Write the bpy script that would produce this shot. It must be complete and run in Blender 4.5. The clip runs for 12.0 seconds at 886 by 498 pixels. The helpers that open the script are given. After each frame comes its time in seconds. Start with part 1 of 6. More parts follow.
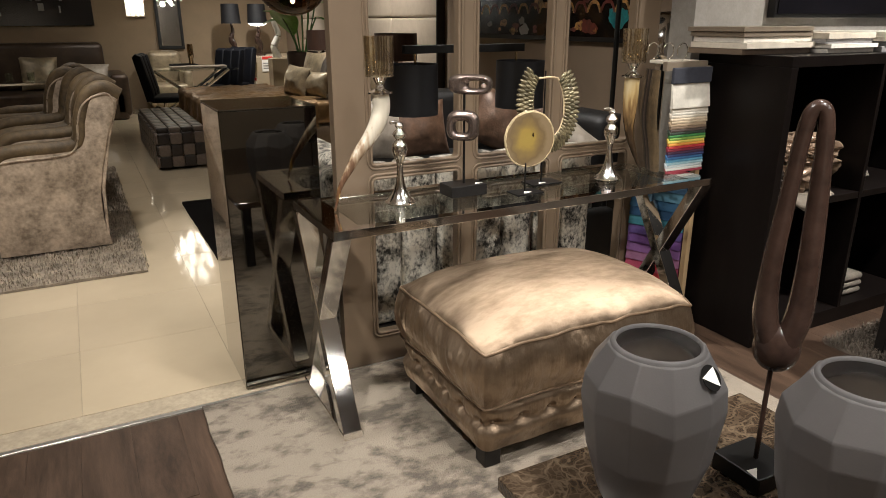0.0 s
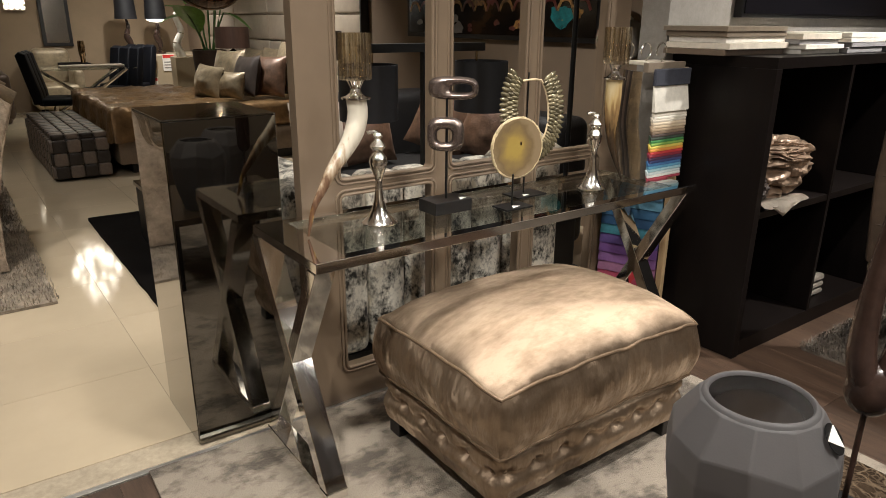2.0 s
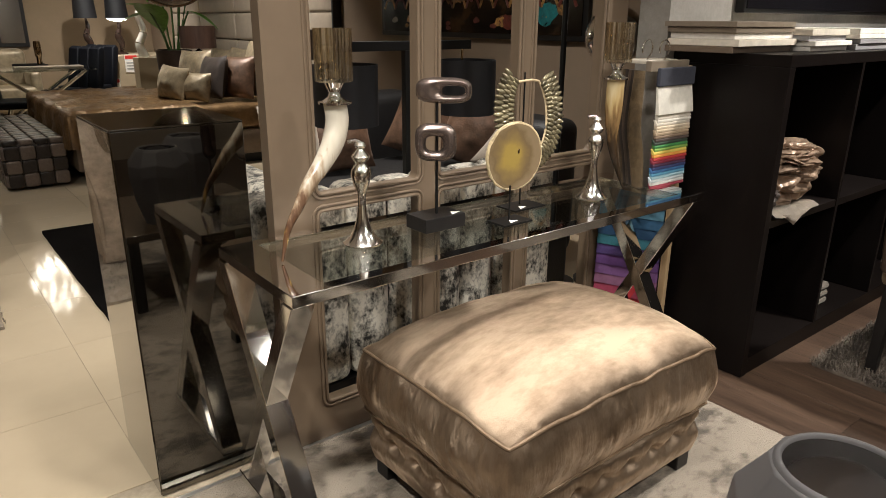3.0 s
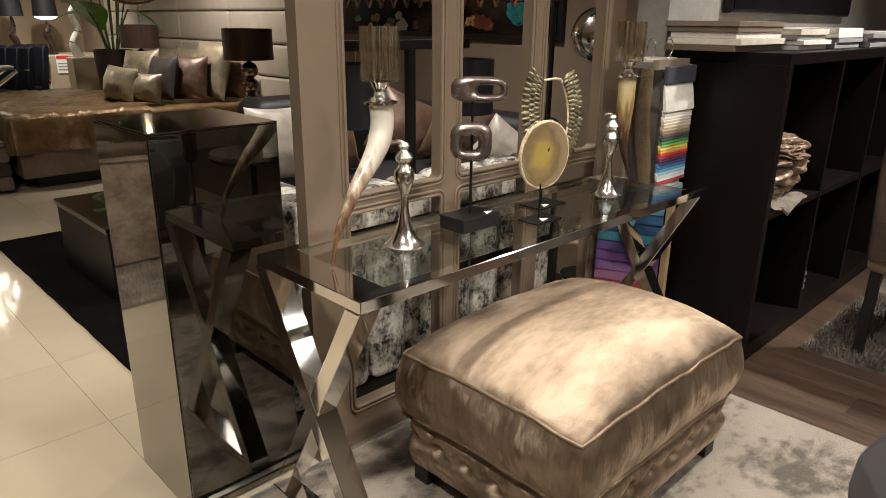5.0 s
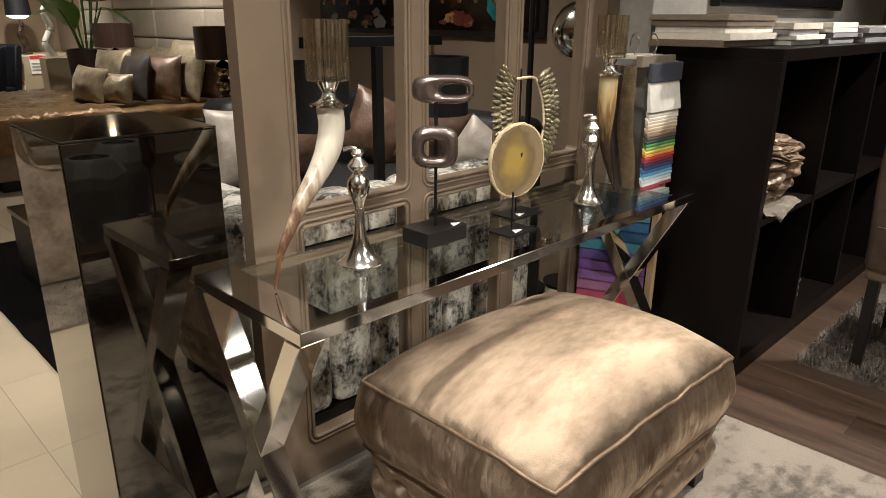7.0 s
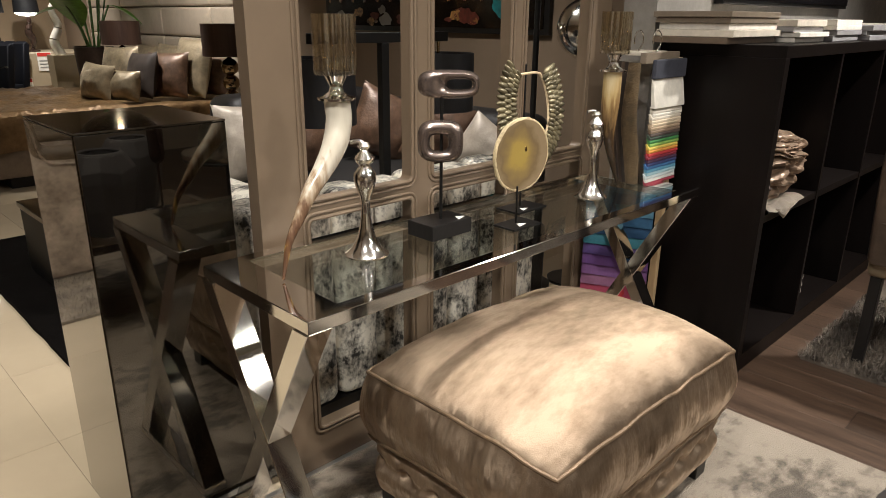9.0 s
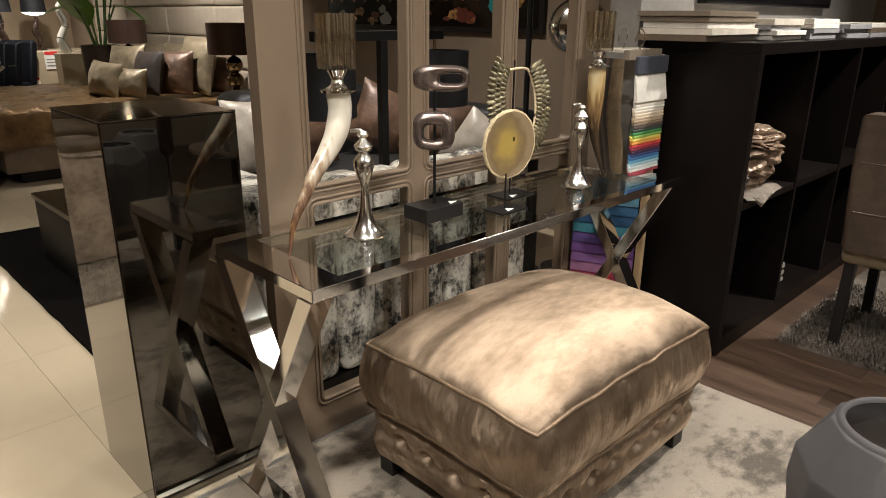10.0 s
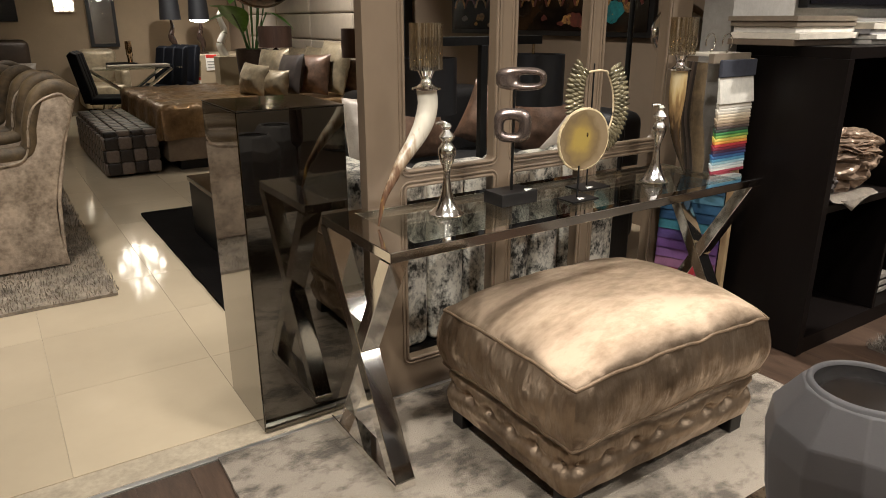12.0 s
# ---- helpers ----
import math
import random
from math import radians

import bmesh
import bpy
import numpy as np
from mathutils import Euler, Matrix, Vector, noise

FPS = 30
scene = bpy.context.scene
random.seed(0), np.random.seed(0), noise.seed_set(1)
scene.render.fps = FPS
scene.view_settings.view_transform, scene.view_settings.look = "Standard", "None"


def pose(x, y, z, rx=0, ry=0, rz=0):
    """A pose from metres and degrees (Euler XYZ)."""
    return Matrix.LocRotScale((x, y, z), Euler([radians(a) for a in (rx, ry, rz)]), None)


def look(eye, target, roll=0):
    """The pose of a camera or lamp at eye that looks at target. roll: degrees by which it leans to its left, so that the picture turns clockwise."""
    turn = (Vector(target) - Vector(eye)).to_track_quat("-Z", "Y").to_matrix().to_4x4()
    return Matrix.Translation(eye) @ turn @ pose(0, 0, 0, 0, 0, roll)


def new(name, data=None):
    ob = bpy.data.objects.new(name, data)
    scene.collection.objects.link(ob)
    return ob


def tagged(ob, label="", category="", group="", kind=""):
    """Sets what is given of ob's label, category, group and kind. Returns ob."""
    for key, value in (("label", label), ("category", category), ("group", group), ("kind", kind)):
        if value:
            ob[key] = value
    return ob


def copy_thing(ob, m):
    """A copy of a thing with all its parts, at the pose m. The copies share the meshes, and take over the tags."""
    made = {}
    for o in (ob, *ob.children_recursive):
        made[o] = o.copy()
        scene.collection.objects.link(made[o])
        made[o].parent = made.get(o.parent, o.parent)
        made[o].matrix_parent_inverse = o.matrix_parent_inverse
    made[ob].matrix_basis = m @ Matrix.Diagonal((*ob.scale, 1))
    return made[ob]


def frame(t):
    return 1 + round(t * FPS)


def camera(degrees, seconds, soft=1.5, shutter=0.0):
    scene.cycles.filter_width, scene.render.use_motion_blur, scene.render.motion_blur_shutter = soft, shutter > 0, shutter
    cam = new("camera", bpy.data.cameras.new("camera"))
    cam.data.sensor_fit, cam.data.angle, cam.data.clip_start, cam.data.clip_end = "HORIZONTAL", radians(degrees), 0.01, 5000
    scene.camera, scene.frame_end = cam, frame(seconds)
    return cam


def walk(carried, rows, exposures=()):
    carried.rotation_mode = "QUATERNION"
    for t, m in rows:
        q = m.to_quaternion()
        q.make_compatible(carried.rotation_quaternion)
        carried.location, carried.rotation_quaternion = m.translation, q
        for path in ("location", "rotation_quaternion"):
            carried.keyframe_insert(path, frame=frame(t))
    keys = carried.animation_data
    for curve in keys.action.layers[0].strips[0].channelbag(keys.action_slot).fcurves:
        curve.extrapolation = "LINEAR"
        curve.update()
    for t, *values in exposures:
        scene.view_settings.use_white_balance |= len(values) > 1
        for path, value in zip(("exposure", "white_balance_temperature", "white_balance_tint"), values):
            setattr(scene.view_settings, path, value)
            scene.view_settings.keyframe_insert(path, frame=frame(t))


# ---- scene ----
import collections
import itertools

cam = camera(66.0, 12.0, soft=0.6)
PATH = [
    (0, (0.549, 0.438, 1.385), (1.431, 2.117, 0.75), -0.1),
    (0.5, (0.548, 0.532, 1.386), (1.429, 2.211, 0.749), -0.0),
    (1, (0.49, 0.671, 1.393), (1.381, 2.343, 0.753), 0.2),
    (1.5, (0.452, 0.761, 1.381), (1.428, 2.389, 0.75), 0.4),
    (2, (0.469, 0.828, 1.374), (1.583, 2.362, 0.737), 0.5),
    (2.5, (0.518, 0.936, 1.362), (1.688, 2.428, 0.727), 0.4),
    (3, (0.572, 1.059, 1.358), (1.748, 2.546, 0.721), 0.4),
    (3.2, (0.561, 1.124, 1.362), (1.753, 2.595, 0.718), 0.6),
    (4.8, (0.354, 1.272, 1.352), (1.677, 2.630, 0.715), 0.6),
    (5, (0.354, 1.273, 1.352), (1.677, 2.631, 0.716), 0.6),
    (5.5, (0.362, 1.278, 1.359), (1.682, 2.634, 0.712), 0.6),
    (6, (0.384, 1.288, 1.344), (1.716, 2.639, 0.711), 0.5),
    (6.5, (0.461, 1.308, 1.349), (1.795, 2.653, 0.708), 0.4),
    (7, (0.541, 1.353, 1.338), (1.881, 2.694, 0.699), 0.4),
    (7.2, (0.570, 1.370, 1.335), (1.912, 2.709, 0.696), 0.4),
    (8.8, (0.558, 1.359, 1.331), (1.889, 2.707, 0.689), 0.5),
    (9, (0.52, 1.334, 1.33), (1.85, 2.683, 0.688), 0.5),
    (9.5, (0.437, 1.278, 1.333), (1.765, 2.628, 0.688), 0.5),
    (10, (0.428, 1.205, 1.33), (1.754, 2.557, 0.686), 0.5),
    (10.5, (0.435, 1.073, 1.325), (1.714, 2.477, 0.696), -0.1),
    (11, (0.424, 0.978, 1.327), (1.575, 2.488, 0.7), -0.1),
    (11.5, (0.404, 0.938, 1.331), (1.471, 2.507, 0.7), 0.0),
    (12, (0.37, 0.891, 1.345), (1.412, 2.475, 0.708), 0.0),
]
walk(cam, [(t, look(eye, target, roll)) for t, eye, target, roll in PATH], exposures=[(0, 0.0, 5650, 10), (12, 0.0, 5650, 10)])

# ---- world and light ----
world = bpy.data.worlds.new("world")
scene.world = world
world.use_nodes = True
world.node_tree.nodes["Background"].inputs["Color"].default_value = (1.0, 0.86, 0.7, 1)
world.node_tree.nodes["Background"].inputs["Strength"].default_value = 0.05


def lamp(name, xyz, target, watts, size, spread=80, color=(1.0, 0.88, 0.72)):
    data = bpy.data.lights.new(name, "AREA")
    data.shape, data.size, data.energy, data.color, data.spread = "DISK", size, watts, color, radians(spread)
    ob = new(name, data)
    ob.matrix_world = look(xyz, target)
    return ob


CEIL = 2.75
SPOTS = [  # unseen, assumed; placed and aimed to brighten each area: x, y, watts, tilt x, tilt y
    (2.2, 1.30, 12, -0.2, 0.75), (0.2, 1.7, 19, 1.1, 0.7), (1.75, 0.2, 23, 0.0, 0.9), (0.1, 3.7, 19, 0.1, 0.9),
    (0.7, 5.4, 8, 0, 0), (2.5, 4.0, 24, 0.3, 0.2), (2.02, 2.20, 3.4, 0.0, 0.1), (2.7, 7.6, 31, 1.0, 0.6), (0.4, 7.6, 6, 0, 0.2),
    (1.5, 10.6, 6, 0.2, 1.4), (3.0, 10.8, 26, 0, 1.2), (-1.0, 11.0, 3, 0, 0.7), (4.0, 1.30, 36, -0.2, 1.0),
    (1.35, 2.50, 9, 0.3, 0.25), (-0.8, -1.2, 55, 0, -0.6), (-1.8, 2.0, 20, -0.9, 0),
]
for sx, sy, w, ax, ay in SPOTS:
    lamp("ceiling_spot_light", (sx, sy, CEIL - 0.03), (sx + ax, sy + ay, 0), w, 0.12, 100)
PANELS = [(3.15, -0.95, 20, 0.90), (2.35, -1.75, 14, 0.70)]  # unseen lamps added for highlights on the chrome legs: x, y, watts, size
for sx, sy, w, size in PANELS:
    lamp("added_panel_light", (sx, sy, CEIL - 0.045), (sx, sy, 0), w, size, 180)

# ---- materials ----


def mat(name, color, rough=0.5, metal=0.0, noise_scale=0.0, amount=0.25, bump=0.0, bump_scale=None, second=None, sheen=0.0,
        stretch=(1, 1, 1), rand=0.0, coat=0.0, spec=None, rough_var=0.0, detail=6, contrast=None):
    m = bpy.data.materials.new(name)
    m.use_nodes = True
    nt = m.node_tree
    b = nt.nodes["Principled BSDF"]
    b.inputs["Base Color"].default_value = (*color, 1)
    b.inputs["Roughness"].default_value = rough
    b.inputs["Metallic"].default_value = metal
    b.inputs["Coat Weight"].default_value = coat
    b.inputs["Coat Roughness"].default_value = 0.08
    if spec is not None:
        b.inputs["Specular IOR Level"].default_value = spec
    if sheen:
        b.inputs["Sheen Weight"].default_value = sheen
        b.inputs["Sheen Roughness"].default_value = 0.35
        b.inputs["Sheen Tint"].default_value = (*[min(1, c * 2.2 + 0.1) for c in color], 1)
    if noise_scale:
        tc = nt.nodes.new("ShaderNodeTexCoord")
        mp = nt.nodes.new("ShaderNodeMapping")
        mp.inputs["Scale"].default_value = stretch
        nt.links.new(tc.outputs["Object"], mp.inputs["Vector"])
        vec = mp.outputs["Vector"]
        if rand:
            oi = nt.nodes.new("ShaderNodeObjectInfo")
            add = nt.nodes.new("ShaderNodeVectorMath")
            add.operation = "MULTIPLY_ADD"
            nt.links.new(oi.outputs["Random"], add.inputs[0])
            add.inputs[1].default_value = (37, 53, 11)
            nt.links.new(vec, add.inputs[2])
            vec = add.outputs[0]
        n1 = nt.nodes.new("ShaderNodeTexNoise")
        n1.inputs["Scale"].default_value, n1.inputs["Detail"].default_value = noise_scale, detail
        n1.inputs["Roughness"].default_value = 0.62
        n2 = nt.nodes.new("ShaderNodeTexNoise")
        n2.inputs["Scale"].default_value, n2.inputs["Detail"].default_value = noise_scale * 0.23, 3
        nt.links.new(vec, n1.inputs["Vector"])
        nt.links.new(vec, n2.inputs["Vector"])
        mixf = nt.nodes.new("ShaderNodeMath")
        mixf.operation = "MULTIPLY_ADD"
        mixf.inputs[1].default_value = 0.5
        nt.links.new(n2.outputs["Fac"], mixf.inputs[0])
        half = nt.nodes.new("ShaderNodeMath")
        half.operation = "MULTIPLY"
        half.inputs[1].default_value = 0.5
        nt.links.new(n1.outputs["Fac"], half.inputs[0])
        nt.links.new(half.outputs[0], mixf.inputs[2])
        ramp = nt.nodes.new("ShaderNodeValToRGB")
        lo, hi = contrast or (0.36, 0.64)
        ramp.color_ramp.elements[0].position, ramp.color_ramp.elements[1].position = lo, hi
        dark = tuple(max(0.0, c * (1 - amount)) for c in color)
        light = second or tuple(min(1.0, c * (1 + amount)) for c in color)
        ramp.color_ramp.elements[0].color, ramp.color_ramp.elements[1].color = (*dark, 1), (*light, 1)
        nt.links.new(mixf.outputs[0], ramp.inputs["Fac"])
        out = ramp.outputs["Color"]
        if rand:
            hs = nt.nodes.new("ShaderNodeHueSaturation")
            mr = nt.nodes.new("ShaderNodeMapRange")
            mr.inputs["To Min"].default_value, mr.inputs["To Max"].default_value = 1 - rand, 1 + rand
            nt.links.new(oi.outputs["Random"], mr.inputs["Value"])
            nt.links.new(mr.outputs[0], hs.inputs["Value"])
            nt.links.new(out, hs.inputs["Color"])
            out = hs.outputs["Color"]
        nt.links.new(out, b.inputs["Base Color"])
        if rough_var:
            rr = nt.nodes.new("ShaderNodeMapRange")
            rr.inputs["From Min"].default_value, rr.inputs["From Max"].default_value = 0.35, 0.65
            rr.inputs["To Min"].default_value, rr.inputs["To Max"].default_value = rough - rough_var, rough + rough_var
            nt.links.new(mixf.outputs[0], rr.inputs["Value"])
            nt.links.new(rr.outputs[0], b.inputs["Roughness"])
        if bump:
            n3 = nt.nodes.new("ShaderNodeTexNoise")
            n3.inputs["Scale"].default_value, n3.inputs["Detail"].default_value = bump_scale or noise_scale * 3, 5
            nt.links.new(vec, n3.inputs["Vector"])
            bp = nt.nodes.new("ShaderNodeBump")
            bp.inputs["Strength"].default_value, bp.inputs["Distance"].default_value = bump, 0.01
            nt.links.new(n3.outputs["Fac"], bp.inputs["Height"])
            nt.links.new(bp.outputs["Normal"], b.inputs["Normal"])
    return m


def glass(name, color, gloss=0.0, ior=1.5):
    """Thin clear glass: see-through with a tint, and mirror gloss that grows at a slant."""
    m = bpy.data.materials.new(name)
    m.use_nodes = True
    nt = m.node_tree
    nt.nodes.remove(nt.nodes["Principled BSDF"])
    clear, shine, mix, fres = (nt.nodes.new("ShaderNode" + k) for k in ("BsdfTransparent", "BsdfGlossy", "MixShader", "LayerWeight"))
    clear.inputs["Color"].default_value = (*color, 1)
    shine.inputs["Roughness"].default_value = gloss
    fres.inputs["Blend"].default_value = 0.5
    power, scale = nt.nodes.new("ShaderNodeMath"), nt.nodes.new("ShaderNodeMath")
    power.operation, power.inputs[1].default_value = "POWER", 4.0
    scale.operation, scale.inputs[1].default_value, scale.inputs[2].default_value = "MULTIPLY_ADD", 0.9, ((ior - 1) / (ior + 1)) ** 2
    nt.links.new(fres.outputs["Facing"], power.inputs[0])
    nt.links.new(power.outputs[0], scale.inputs[0])
    nt.links.new(scale.outputs[0], mix.inputs[0])
    nt.links.new(clear.outputs[0], mix.inputs[1])
    nt.links.new(shine.outputs[0], mix.inputs[2])
    nt.links.new(mix.outputs[0], nt.nodes["Material Output"].inputs["Surface"])
    return m


def glow(name, color, strength):
    m = mat(name, color, 0.4)
    b = m.node_tree.nodes["Principled BSDF"]
    b.inputs["Emission Color"].default_value = (*color, 1)
    b.inputs["Emission Strength"].default_value = strength
    return m


def satin_velvet():
    """Crushed champagne velvet: a metallic sheen drawn out along the nap, with fine upright streaks and soft brushed patches."""
    m = mat("champagne_velvet", (0.280, 0.200, 0.130), 0.43, 0.88, 22, 0.24, second=(0.348, 0.264, 0.183), stretch=(0.7, 1.6, 0.6), contrast=(0.38, 0.58), detail=12)
    nt = m.node_tree
    b = nt.nodes["Principled BSDF"]
    b.inputs["Anisotropic"].default_value = 0.7
    b.inputs["Sheen Weight"].default_value = 0.30
    b.inputs["Sheen Roughness"].default_value = 0.3
    b.inputs["Sheen Tint"].default_value = (0.70, 0.50, 0.32, 1)
    nap = nt.nodes.new("ShaderNodeCombineXYZ")
    nap.inputs["X"].default_value = 1.0
    nt.links.new(nap.outputs[0], b.inputs["Tangent"])
    tc, mp, streak, fine = (nt.nodes.new("ShaderNode" + k) for k in ("TexCoord", "Mapping", "TexNoise", "TexNoise"))
    mp.inputs["Scale"].default_value = (1, 1, 0.12)
    nt.links.new(tc.outputs["Object"], mp.inputs["Vector"])
    streak.inputs["Scale"].default_value, streak.inputs["Detail"].default_value = 45, 4
    nt.links.new(mp.outputs[0], streak.inputs["Vector"])
    fine.inputs["Scale"].default_value, fine.inputs["Detail"].default_value = 420, 2
    nt.links.new(tc.outputs["Object"], fine.inputs["Vector"])
    geo, lean = nt.nodes.new("ShaderNodeNewGeometry"), nt.nodes.new("ShaderNodeVectorMath")
    lean.operation, lean.inputs[1].default_value = "MULTIPLY_ADD", (-0.24, -0.33, 0.0)  # the pile on top is brushed this way
    upward, steep = nt.nodes.new("ShaderNodeSeparateXYZ"), nt.nodes.new("ShaderNodeMapRange")
    steep.inputs["To Min"].default_value, steep.inputs["To Max"].default_value = 0.42, 0.04
    soft = nt.nodes.new("ShaderNodeMapRange")  # the flattened pile on top is duller than the sides
    soft.inputs["To Min"].default_value, soft.inputs["To Max"].default_value = 0.35, 0.54
    nt.links.new(upward.outputs["Z"], soft.inputs["Value"])
    nt.links.new(soft.outputs[0], b.inputs["Roughness"])
    unit = nt.nodes.new("ShaderNodeVectorMath")
    unit.operation = "NORMALIZE"
    nt.links.new(geo.outputs["Normal"], upward.inputs[0])
    nt.links.new(upward.outputs["Z"], steep.inputs["Value"])
    nt.links.new(upward.outputs["Z"], lean.inputs[0])
    nt.links.new(geo.outputs["Normal"], lean.inputs[2])
    # patches where the pile was stroked the other way
    patch, centre, stroke = nt.nodes.new("ShaderNodeTexNoise"), nt.nodes.new("ShaderNodeVectorMath"), nt.nodes.new("ShaderNodeVectorMath")
    patch.inputs["Scale"].default_value, patch.inputs["Detail"].default_value, patch.inputs["Roughness"].default_value = 6.0, 12, 0.68
    nt.links.new(tc.outputs["Object"], patch.inputs["Vector"])
    centre.operation, centre.inputs[1].default_value = "SUBTRACT", (0.5, 0.5, 0.5)
    nt.links.new(patch.outputs["Color"], centre.inputs[0])
    amount = nt.nodes.new("ShaderNodeMapRange")
    amount.inputs["To Min"].default_value, amount.inputs["To Max"].default_value = 3.0, 0.15
    nt.links.new(upward.outputs["Z"], amount.inputs["Value"])
    stroke.operation = "MULTIPLY_ADD"
    nt.links.new(centre.outputs[0], stroke.inputs[0])
    nt.links.new(amount.outputs[0], stroke.inputs[1])
    nt.links.new(lean.outputs[0], stroke.inputs[2])
    nt.links.new(stroke.outputs[0], unit.inputs[0])
    b1, b2 = nt.nodes.new("ShaderNodeBump"), nt.nodes.new("ShaderNodeBump")
    nt.links.new(unit.outputs[0], b1.inputs["Normal"])
    b1.inputs["Distance"].default_value = 0.016
    nt.links.new(steep.outputs[0], b1.inputs["Strength"])
    b2.inputs["Strength"].default_value, b2.inputs["Distance"].default_value = 0.25, 0.002
    nt.links.new(streak.outputs["Fac"], b1.inputs["Height"])
    nt.links.new(fine.outputs["Fac"], b2.inputs["Height"])
    nt.links.new(b1.outputs[0], b2.inputs["Normal"])
    nt.links.new(b2.outputs[0], b.inputs["Normal"])
    return m


def agate_mat():
    """Cut agate: yellow heart, grey-brown body, pale bands towards the rind."""
    m = mat("agate_slice", (0.2, 0.15, 0.08), 0.10)
    nt = m.node_tree
    tc, sub, ln, nz, madd, ramp = (nt.nodes.new("ShaderNode" + k) for k in ("TexCoord", "VectorMath", "VectorMath", "TexNoise", "Math", "ValToRGB"))
    sub.operation, sub.inputs[1].default_value = "SUBTRACT", (0.5, 0.5, 0.5)
    ln.operation = "LENGTH"
    nz.inputs["Scale"].default_value, nz.inputs["Detail"].default_value = 22, 6
    madd.operation, madd.inputs[1].default_value = "MULTIPLY_ADD", 0.34
    nt.links.new(tc.outputs["Generated"], sub.inputs[0])
    nt.links.new(sub.outputs[0], ln.inputs[0])
    nt.links.new(tc.outputs["Object"], nz.inputs["Vector"])
    nt.links.new(nz.outputs["Fac"], madd.inputs[0])
    nt.links.new(ln.outputs["Value"], madd.inputs[2])
    els = ramp.color_ramp.elements
    els[0].position, els[0].color = 0.18, (0.36, 0.265, 0.065, 1)
    els[1].position, els[1].color = 0.72, (0.24, 0.175, 0.10, 1)
    for p, c in ((0.36, (0.33, 0.235, 0.06)), (0.47, (0.235, 0.165, 0.062)), (0.60, (0.17, 0.12, 0.06)), (0.66, (0.21, 0.155, 0.085))):
        e = els.new(p)
        e.color = (*c, 1)
    nt.links.new(madd.outputs[0], ramp.inputs["Fac"])
    nt.links.new(ramp.outputs["Color"], nt.nodes["Principled BSDF"].inputs["Base Color"])
    return m


def veined_marble():
    """Dark brown marble with a net of pale and ochre veins."""
    m = mat("emperador_marble", (0.026, 0.017, 0.011), 0.14, 0, 14, 0.5, second=(0.055, 0.037, 0.023))
    nt = m.node_tree
    b = nt.nodes["Principled BSDF"]
    base = b.inputs["Base Color"].links[0].from_socket
    tc = nt.nodes.new("ShaderNodeTexCoord")
    warp = nt.nodes.new("ShaderNodeTexNoise")
    warp.inputs["Scale"].default_value, warp.inputs["Detail"].default_value = 9, 4
    nt.links.new(tc.outputs["Object"], warp.inputs["Vector"])
    add = nt.nodes.new("ShaderNodeVectorMath")
    add.operation, add.inputs[1].default_value = "MULTIPLY_ADD", (0.16, 0.16, 0.16)
    nt.links.new(warp.outputs["Color"], add.inputs[0])
    nt.links.new(tc.outputs["Object"], add.inputs[2])
    for scale, width, colour in ((16, 0.07, (0.17, 0.125, 0.08)), (41, 0.13, (0.10, 0.072, 0.046))):
        v = nt.nodes.new("ShaderNodeTexVoronoi")
        v.feature, v.inputs["Scale"].default_value = "DISTANCE_TO_EDGE", scale
        nt.links.new(add.outputs[0], v.inputs["Vector"])
        f = nt.nodes.new("ShaderNodeMapRange")
        f.inputs["From Min"].default_value, f.inputs["From Max"].default_value = 0.0, width
        f.inputs["To Min"].default_value, f.inputs["To Max"].default_value = 1.0, 0.0
        nt.links.new(v.outputs["Distance"], f.inputs["Value"])
        gate = nt.nodes.new("ShaderNodeMath")
        gate.operation = "MULTIPLY"
        nt.links.new(f.outputs[0], gate.inputs[0])
        nt.links.new(warp.outputs["Fac"], gate.inputs[1])
        mix = nt.nodes.new("ShaderNodeMix")
        mix.data_type = "RGBA"
        nt.links.new(gate.outputs[0], mix.inputs["Factor"])
        nt.links.new(base, mix.inputs[6])
        mix.inputs[7].default_value = (*colour, 1)
        base = mix.outputs[2]
    nt.links.new(base, b.inputs["Base Color"])
    return m


